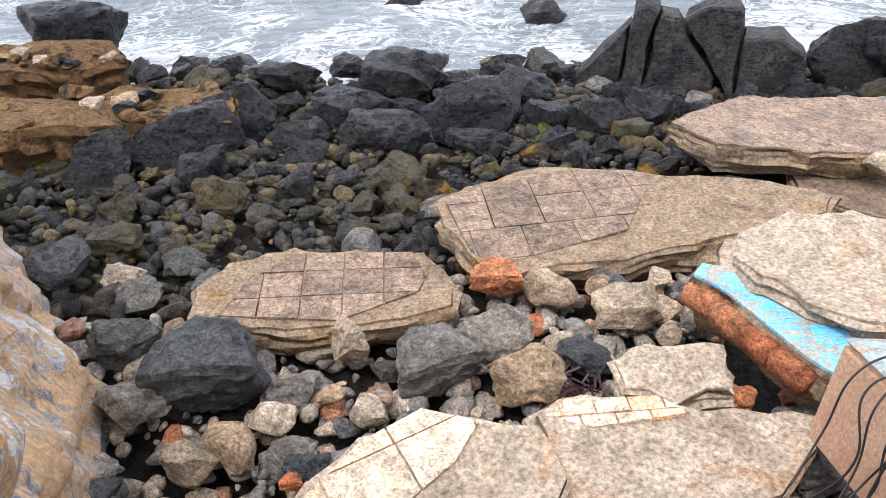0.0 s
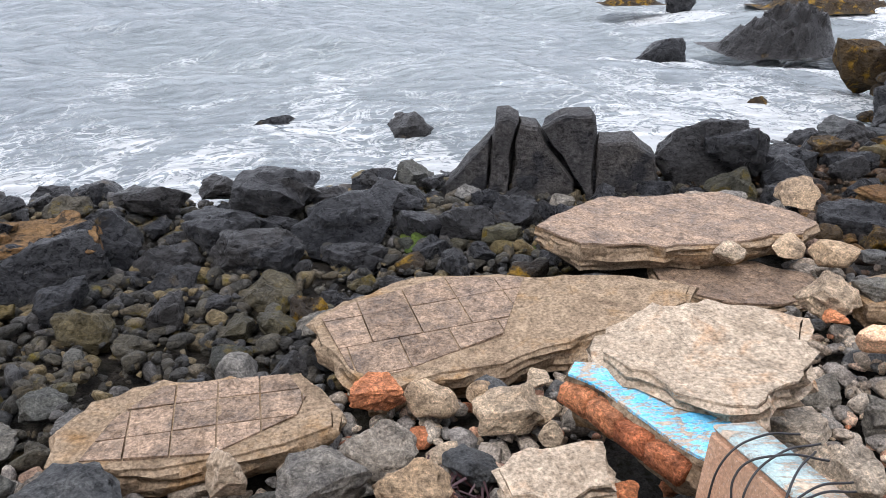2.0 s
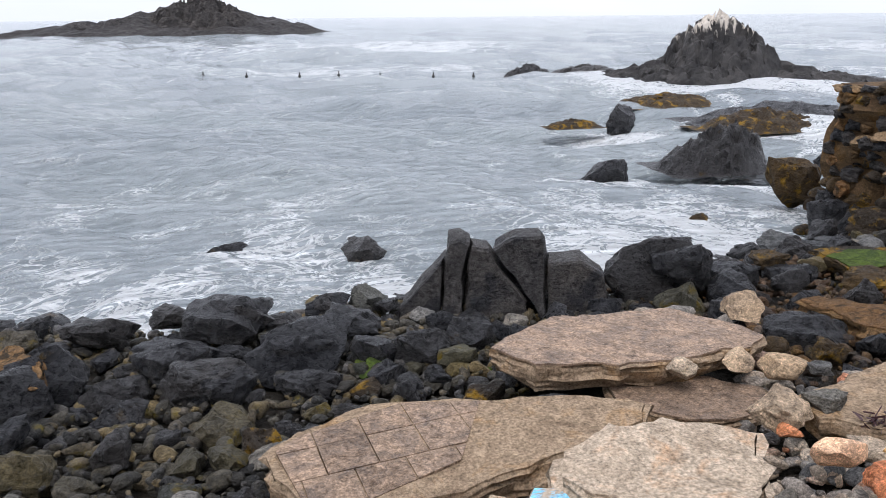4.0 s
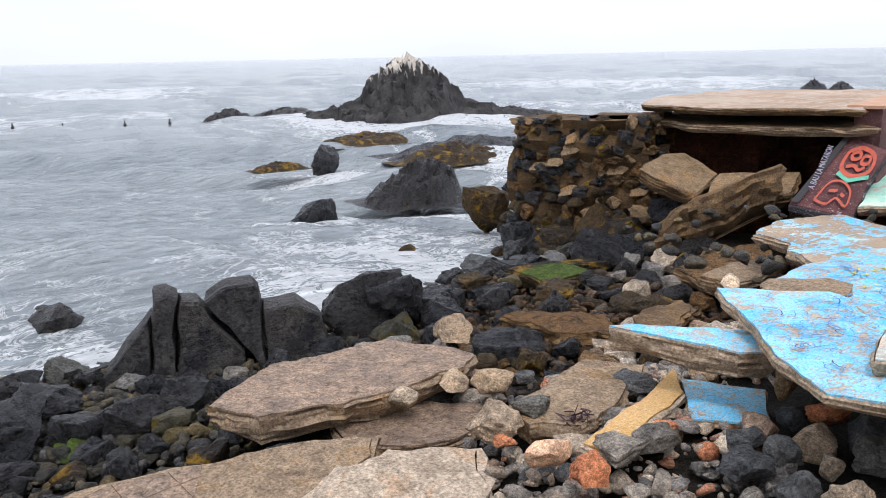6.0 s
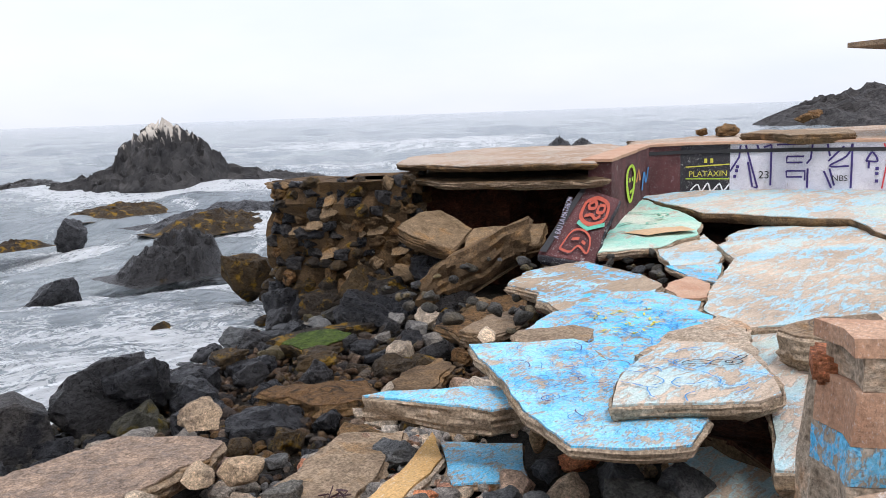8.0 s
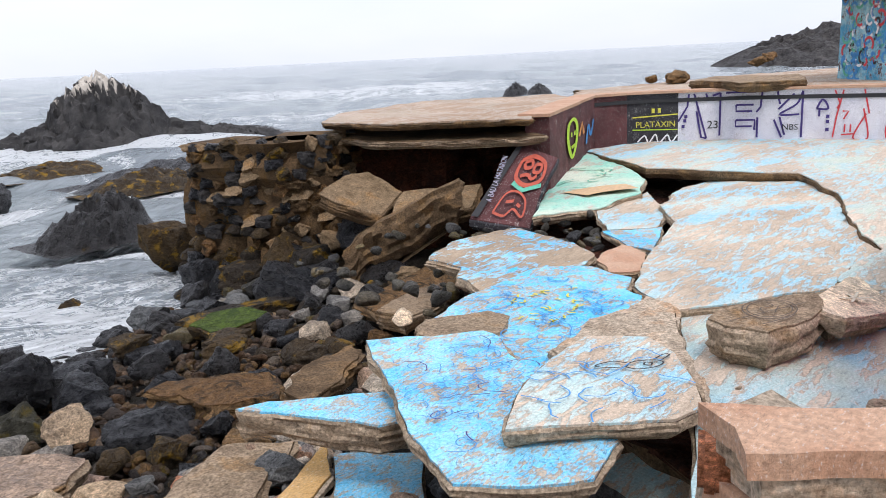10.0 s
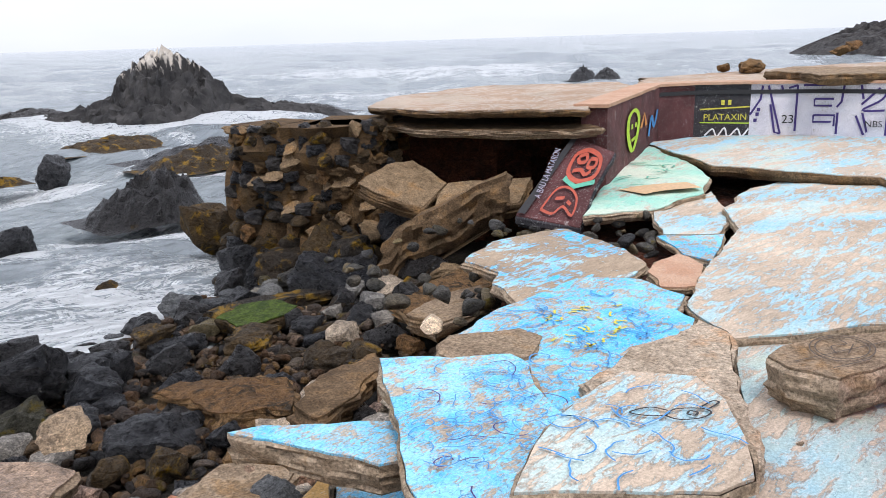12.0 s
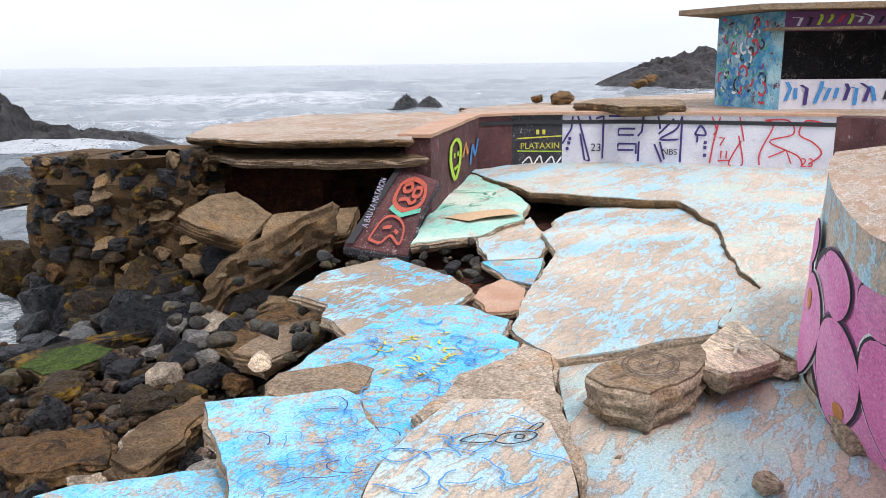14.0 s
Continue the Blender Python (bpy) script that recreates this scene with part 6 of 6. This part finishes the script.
for pts in ([(57, 19), (59, 14), (58, 12)], [(60, 19), (58, 9)], [(58, 9), (57, 1)], [(68, 10), (64, 1), (69, 1), (67, 12)], [(67, 19), (69, 10)], [(76, 18), (79, 16), (75, 6), (75, 1)], [(76, 18), (84, 18), (86, 13), (78, 10), (88, 5), (90, 1)], [(78, 4), (84, 7), (86, 2)], [(97, 17), (90, 18), (88, 13), (93, 10), (96, 6), (92, 2)], [(60, 11), (62, 11), (60.5, 8)], [(61, 6), (61, 3)], [(63, 6), (63, 3)], [(60, 2), (64, 2.4)]):
    ribbon(pts, 0.55, REDINK, wall, on_wall)
for u, v in ((3, 10), (2.6, 8.3), (2, 6), (55, 9), (55, 7), (55, 4)):
    ribbon([(u - 0.6, v), (u + 0.6, v)], 1.3, INK, wall, on_wall, "dot")


def lettering(text, size, at, normal_yaw, mat, parent, tilt=90, roll=0):
    cu = bpy.data.curves.new("lettering", "FONT")
    cu.body, cu.size, cu.extrude, cu.align_x = text, size, 0.002, "CENTER"
    tmp = new("tmp", cu)
    me = bpy.data.meshes.new_from_object(tmp.evaluated_get(bpy.context.evaluated_depsgraph_get()))
    bpy.data.objects.remove(tmp)
    me.materials.clear()
    me.materials.append(mat)
    ob = new("lettering", me)
    ob.parent = parent
    ob.matrix_basis = Matrix.Translation(Vector(at) - Vector(parent.location)) @ Matrix.Rotation(radians(normal_yaw), 4, "Z") @ Matrix.Rotation(radians(tilt), 4, "X") @ Matrix.Rotation(radians(roll), 4, "Z")
    return ob


lettering("23", 0.3, on_wall(13.5, 5) + Vector((-0.03, 0, 0)), -68, BLACK, wall)
lettering("NBS", 0.22, on_wall(42, 4) + Vector((-0.03, 0, 0)), -76, BLACK, wall)
lettering("23", 0.32, on_wall(91.5, 1) + Vector((-0.03, 0, 0)), -83, REDINK, wall)
BL = [Vector((p[0], p[1], 0)) for p in (WALLPATH[2], WALLPATH[3], BEND)]


def on_black(u, v):
    q = BL[0].lerp(BL[2], u)
    return Vector((q.x - 0.1, q.y - 0.06, WB + (WT - WB) * v))


yaw_black = math.degrees(math.atan2(BL[2].y - BL[0].y, BL[2].x - BL[0].x))
lettering("PLATAXIN", 0.23, on_black(0.55, 0.36), yaw_black, YELLOW, wall)
ribbon([(0.1, 0.56), (0.98, 0.6)], 0.025, YELLOW, wall, on_black)
ribbon([(0.1, 0.32), (0.98, 0.3)], 0.02, LIME, wall, on_black)
ribbon([(0.2, 0.08), (0.34, 0.2), (0.42, 0.06), (0.55, 0.22), (0.62, 0.05), (0.78, 0.2), (0.86, 0.06), (0.98, 0.2)], 0.03, WHITE, wall, on_black)
for u in (0.5, 0.62):
    ribbon([(u - 0.03, 0.68), (u + 0.03, 0.68)], 0.09, YELLOW, wall, on_black, "dot")
A0, A1 = Vector((*WALLPATH[0], 0)), Vector((*WALLPATH[1], 0))


def on_dark(u, v):
    q = A0.lerp(A1, u)
    return Vector((q.x + 0.02, q.y - 0.04, WB - 0.1 + (WT - WB + 0.1) * v))


ribbon([(0.3, 0.55), (0.32, 0.75), (0.42, 0.82), (0.5, 0.7), (0.48, 0.45), (0.4, 0.25), (0.34, 0.35), (0.3, 0.55)], 0.05, LIME, wall, on_dark)
ribbon([(0.36, 0.6), (0.39, 0.6)], 0.07, LIME, wall, on_dark)
ribbon([(0.43, 0.6), (0.46, 0.6)], 0.07, LIME, wall, on_dark)
ribbon([(0.37, 0.4), (0.45, 0.42)], 0.05, LIME, wall, on_dark)
ribbon([(0.55, 0.5), (0.62, 0.7), (0.66, 0.5)], 0.05, ORANGE, wall, on_dark)
ribbon([(0.72, 0.3), (0.78, 0.6), (0.84, 0.4), (0.92, 0.65)], 0.04, BLUEINK, wall, on_dark)

# red faces on the fallen panel
PQ = [Vector(p) for p in [(13.4, 8.67, -1.41), (14.02, 7.81, -1.62), (15.68, 8.18, -0.59), (15.62, 9.02, -0.35)]]


def on_panel(u, v):
    lo_p, hi_p = PQ[0].lerp(PQ[1], u), PQ[3].lerp(PQ[2], u)
    q = lo_p.lerp(hi_p, v)
    return q + Vector((-0.025, -0.015, 0.03))


for pts, wd, mt in (([(0.3, 0.8), (0.5, 0.9), (0.8, 0.85), (0.85, 0.62), (0.6, 0.5), (0.35, 0.58), (0.3, 0.8)], 0.06, RED), ([(0.38, 0.78), (0.5, 0.84), (0.56, 0.76), (0.45, 0.72), (0.38, 0.78)], 0.05, RED), ([(0.62, 0.8), (0.74, 0.82), (0.76, 0.72), (0.64, 0.7), (0.62, 0.8)], 0.05, RED), ([(0.42, 0.6), (0.55, 0.64), (0.66, 0.6), (0.74, 0.66)], 0.05, RED), ([(0.35, 0.5), (0.6, 0.43), (0.9, 0.55)], 0.06, GREENINK), ([(0.3, 0.1), (0.35, 0.35), (0.55, 0.4), (0.75, 0.3), (0.8, 0.1), (0.6, 0.18), (0.5, 0.08), (0.3, 0.1)], 0.03, RED), ([(0.42, 0.25), (0.55, 0.28)], 0.04, RED), ([(0.62, 0.25), (0.7, 0.22)], 0.04, RED), ([(0.06, 0.02), (0.06, 0.98)], 0.12, BLACK)):
    ribbon(pts, wd, mt, maroon_slab, on_panel)
along_panel = (PQ[3] - PQ[0]).normalized()
across = (PQ[1] - PQ[0]).normalized()
nn = along_panel.cross(-across).normalized()
lt = lettering("A BAU LA MATARON", 0.155, (0, 0, 0), 0, LILAC, maroon_slab)
yv = nn.cross(along_panel)
m3 = Matrix((along_panel, -across, along_panel.cross(-across))).transposed()
lt.matrix_basis = Matrix.Translation(on_panel(0.09, 0.5) + Vector((-0.03, -0.02, 0.02)) - Vector(maroon_slab.location)) @ m3.to_4x4()

# dark kelp on the shingle
for x, y, z, w in [(0.81, 3.92, -2.36, 0.5), (1.61, 3.78, -2.36, 0.35), (0.64, 4.09, -2.36, 0.3)] + [(5.09, 5.25, -2.1, 0.35)]:
    bm = bmesh.new()
    rk = random.Random(int(x * 100))
    for i in range(60):
        a, r0 = rk.uniform(0, 6.28), rk.uniform(0, w * 0.5)
        p = Vector((math.cos(a) * r0, math.sin(a) * r0 * 0.6, 0.02 + rk.random() * 0.1))
        q = p + Vector((rk.uniform(-1, 1), rk.uniform(-1, 1), rk.uniform(-0.2, 0.5))) * 0.12
        s = Vector((rk.uniform(-1, 1), rk.uniform(-1, 1), 0.3)).normalized() * 0.008
        v4 = [bm.verts.new(c) for c in (p - s, p + s, q + s, q - s)]
        bm.faces.new(v4)
        e4 = [bm.verts.new(c + Vector((0, 0, 0.006))) for c in (p - s, p + s, q + s, q - s)]
        bm.faces.new(e4)
    ob = new("kelp", mesh_of(bm, "kelp", KELP))
    ob.location = (x, y, z)
    tagged(ob, "clump of dark red kelp washed onto the stones", "seaweed")


# scrawled lines on the painted slabs
def scrawls(root, mat, count, seed, size=0.3, width=0.014, spread=0.8, longest=12):
    rim = RIMS[root.name]
    n = len(rim)
    p0, p1, p2 = rim[0], rim[n // 3], rim[2 * n // 3]
    nrm = (p1 - p0).cross(p2 - p0).normalized()
    nrm = nrm if nrm.z > 0 else -nrm
    rk = random.Random(seed)
    for _ in range(count):
        c = rim[rk.randrange(n)] * rk.random() ** 0.5 * spread
        a, turn, x, y = rk.uniform(0, 6.28), rk.uniform(-1.2, 1.2), c.x, c.y
        pts = []
        for i in range(rk.randrange(4, longest)):
            pts.append((x, y))
            x += math.cos(a) * size * 0.16
            y += math.sin(a) * size * 0.16
            a += turn * 0.6 + rk.gauss(0, 0.25)
        ribbon(pts, width, mat, root, lambda u, v: Vector((u, v, c.z - ((u - c.x) * nrm.x + (v - c.y) * nrm.y) / nrm.z + 0.03)) + Vector(root.location))


for ob in [o for o in scene.objects if o.type == "EMPTY" and o.name.startswith("painted_slab")]:
    label = ob["label"]
    if "dark scrawls" in label:
        scrawls(ob, BLUEINK, 70, 3, 0.24, 0.009, 0.8)
        scrawls(ob, INK, 14, 5, 0.3, 0.01, 0.75)
    elif "resting on another" in label:
        scrawls(ob, BLUEINK, 22, 6, 0.4, 0.012, 0.8, 7)
        top_at = lambda u, v: Vector((7.45 + u * 0.55 - v * 0.5, 2.85 - u * 0.5 - v * 0.45, -0.955))
        for pts in ([(0.0, 0.0), (0.12, 0.12), (0.35, 0.1), (0.42, 0.0), (0.3, -0.1), (0.1, -0.1), (0.0, 0.0)], [(0.2, 0.0), (0.24, 0.06), (0.3, 0.02), (0.26, -0.04), (0.2, 0.0)], [(0.05, 0.1), (-0.1, 0.2), (-0.3, 0.12), (-0.15, 0.02), (0.0, 0.0)], [(0.35, 0.12), (0.5, 0.24), (0.55, 0.2), (0.42, 0.08)]):
            ribbon([(u, -v) for u, v in pts], 0.022, BLACK, ob, top_at)
    elif "yellow lettering" in label:
        scrawls(ob, YELLOW, 26, 7, 0.22, 0.024, 0.45, 6)
        scrawls(ob, BLUEINK, 40, 8, 0.35, 0.014, 0.7)
    elif "pastel green" in label:
        ribbon([(15.75, 7.85), (16.2, 7.75), (16.6, 7.55), (17.0, 7.25)], 0.62, PEACH, ob, lambda u, v: Vector((u, v, -1.29)))
        scrawls(ob, GREENINK, 9, 10, 0.6, 0.04, 0.6, 10)
SCRATCH = plain("dark_scratch", (0.09, 0.065, 0.045))
CHALK = plain("pale_scratch", (0.62, 0.55, 0.42))
for ob in [o for o in scene.objects if o.type == "EMPTY" and o.name.startswith("loose_slab")]:
    if "circle" in ob["label"]:
        for rad in (0.3, 0.25):
            ribbon([(rad * math.cos(k * 0.35), rad * math.sin(k * 0.35)) for k in range(19)], 0.014, SCRATCH, ob, lambda u, v: Vector((9.33 + u, 2.33 + v * 0.75, -0.935)))
        for pts in ([(-0.14, 0.0), (-0.02, 0.1), (0.1, 0.0), (0.16, 0.1)], [(-0.1, -0.1), (0.12, -0.06)], [(-0.5, 0.25), (0.35, -0.3)], [(-0.45, -0.1), (-0.1, -0.32)]):
            ribbon(pts, 0.014, SCRATCH, ob, lambda u, v: Vector((9.33 + u, 2.33 + v * 0.75, -0.935)))
    else:
        for pts in ([(0, 0), (0.5, 0.12)], [(0.1, 0.2), (0.3, -0.15)], [(0.3, 0.2), (0.15, -0.1)], [(0.5, 0.25), (0.7, -0.05), (0.9, 0.2)], [(0.7, -0.1), (1.0, 0.0)]):
            ribbon(pts, 0.035, CHALK, ob, lambda u, v: Vector((10.1 + u * 1.4, 1.8 + v * 0.7, -1.035 - 0.13 * u * 1.4 + 0.03)))
for ob in [o for o in scene.objects if o.type == "EMPTY" and o.name.startswith("beach_building")]:
    def on_side(u, v):
        q = C0.lerp(C1, u)
        return Vector((q.x - 0.04, q.y - 0.02, base_z + v * (ZT - base_z)))

    def on_front(u, v):
        q = along(u)
        return Vector((q.x - 0.04, q.y + 0.0, base_z + v * (ZT - base_z)))
    rk = random.Random(4)
    for i in range(120):
        c = (rk.uniform(0.05, 0.95), rk.uniform(0.05, 0.95))
        r0 = rk.uniform(0.02, 0.08)
        mt = rk.choice([BLUEINK, BLUEINK, WHITE, BLACK, GREENINK, REDINK, BLUEINK])
        a0 = rk.uniform(0, 6)
        ribbon([(c[0] + r0 * math.cos(a0 + k * 0.7), c[1] + r0 * math.sin(a0 + k * 0.7)) for k in range(rk.randrange(3, 8))], 0.03, mt, ob, on_side)
    for i in range(26):
        u = 0.06 + 0.03 * i
        mt = rk.choice([BLUEINK, BLUEINK, INK, BLACK])
        ribbon([(u, rk.uniform(0.02, 0.1)), (u + rk.uniform(-0.01, 0.02), 0.2), (u + rk.uniform(-0.02, 0.02), rk.uniform(0.2, 0.29))], 0.012, mt, ob, on_front)
    for i in range(24):
        u = 0.08 + 0.03 * i
        mt = rk.choice([WHITE, BLACK, REDINK, LIME, WHITE])
        ribbon([(u, rk.uniform(0.84, 0.88)), (u + 0.01, 0.93), (u + rk.uniform(-0.02, 0.02), rk.uniform(0.92, 0.97))], 0.01, mt, ob, on_front)


rk = random.Random(21)
for i in range(16):
    x, y = rk.uniform(0.9, 2.6), rk.uniform(7.9, 9.6)
    w = rk.uniform(0.2, 0.5)
    rock(x, y, beach_height(x, y) - 0.05, w, w * 0.5, rk.choice([MOSS, ALGAE, WEED]), "mossy_stone", "low stone overgrown with green and olive weed", "round", seed=i)
for i in range(34):
    k = rk.random()
    a, b = MW[min(int(k * 5), 4)], MW[min(int(k * 5), 4) + 1]
    f0 = k * 5 - int(k * 5)
    x, y = a[0] + (b[0] - a[0]) * f0, a[1] + (b[1] - a[1]) * f0
    o = rk.uniform(0.1, 0.9)
    w = rk.uniform(0.35, 0.9)
    rock(x - 0.5 * o, y - o, -3.4 + (0.9 - o) * 0.9, w, w * rk.uniform(0.6, 1.1), rk.choice([WEED, WEED, BASALT]), "boulder", "dark weed-streaked rock at the foot of the sea wall", "hull", seed=i, turn=rk.uniform(0, 6), tip=rk.uniform(-30, 30))

for i in range(13):
    x, y = rk.uniform(10.6, 14.2), rk.uniform(9.6, 12.2)
    w = rk.uniform(0.7, 1.5)
    rock(x, y, -3.1 + max(0, x - 11) * 0.25, w, w * rk.uniform(0.35, 0.6), rk.choice([BASALT, BASALT, WEED, DAMP]), "boulder", "dark tilted slab of rock below the ruined wall", "hull", seed=i + 60, turn=rk.uniform(0, 6), tip=rk.uniform(-35, 10), lean=rk.uniform(-20, 20))
# loose fragments lying on the painted floor
for x, y, z, w, h in [(9.34, 0.77, -1.36, 0.42, 0.23), (8.35, 2.27, -1.36, 0.06, 0.04), (8.36, 1.25, -1.36, 0.26, 0.15), (9.87, 1.94, -1.36, 0.19, 0.16), (9.63, 2.04, -1.36, 0.12, 0.09), (10.58, 1.41, -1.36, 0.35, 0.19)]:
    rock(x, y, z, w, h, SANDCON, "fragment", "loose concrete fragment lying on the pool floor", "hull", seed=3)
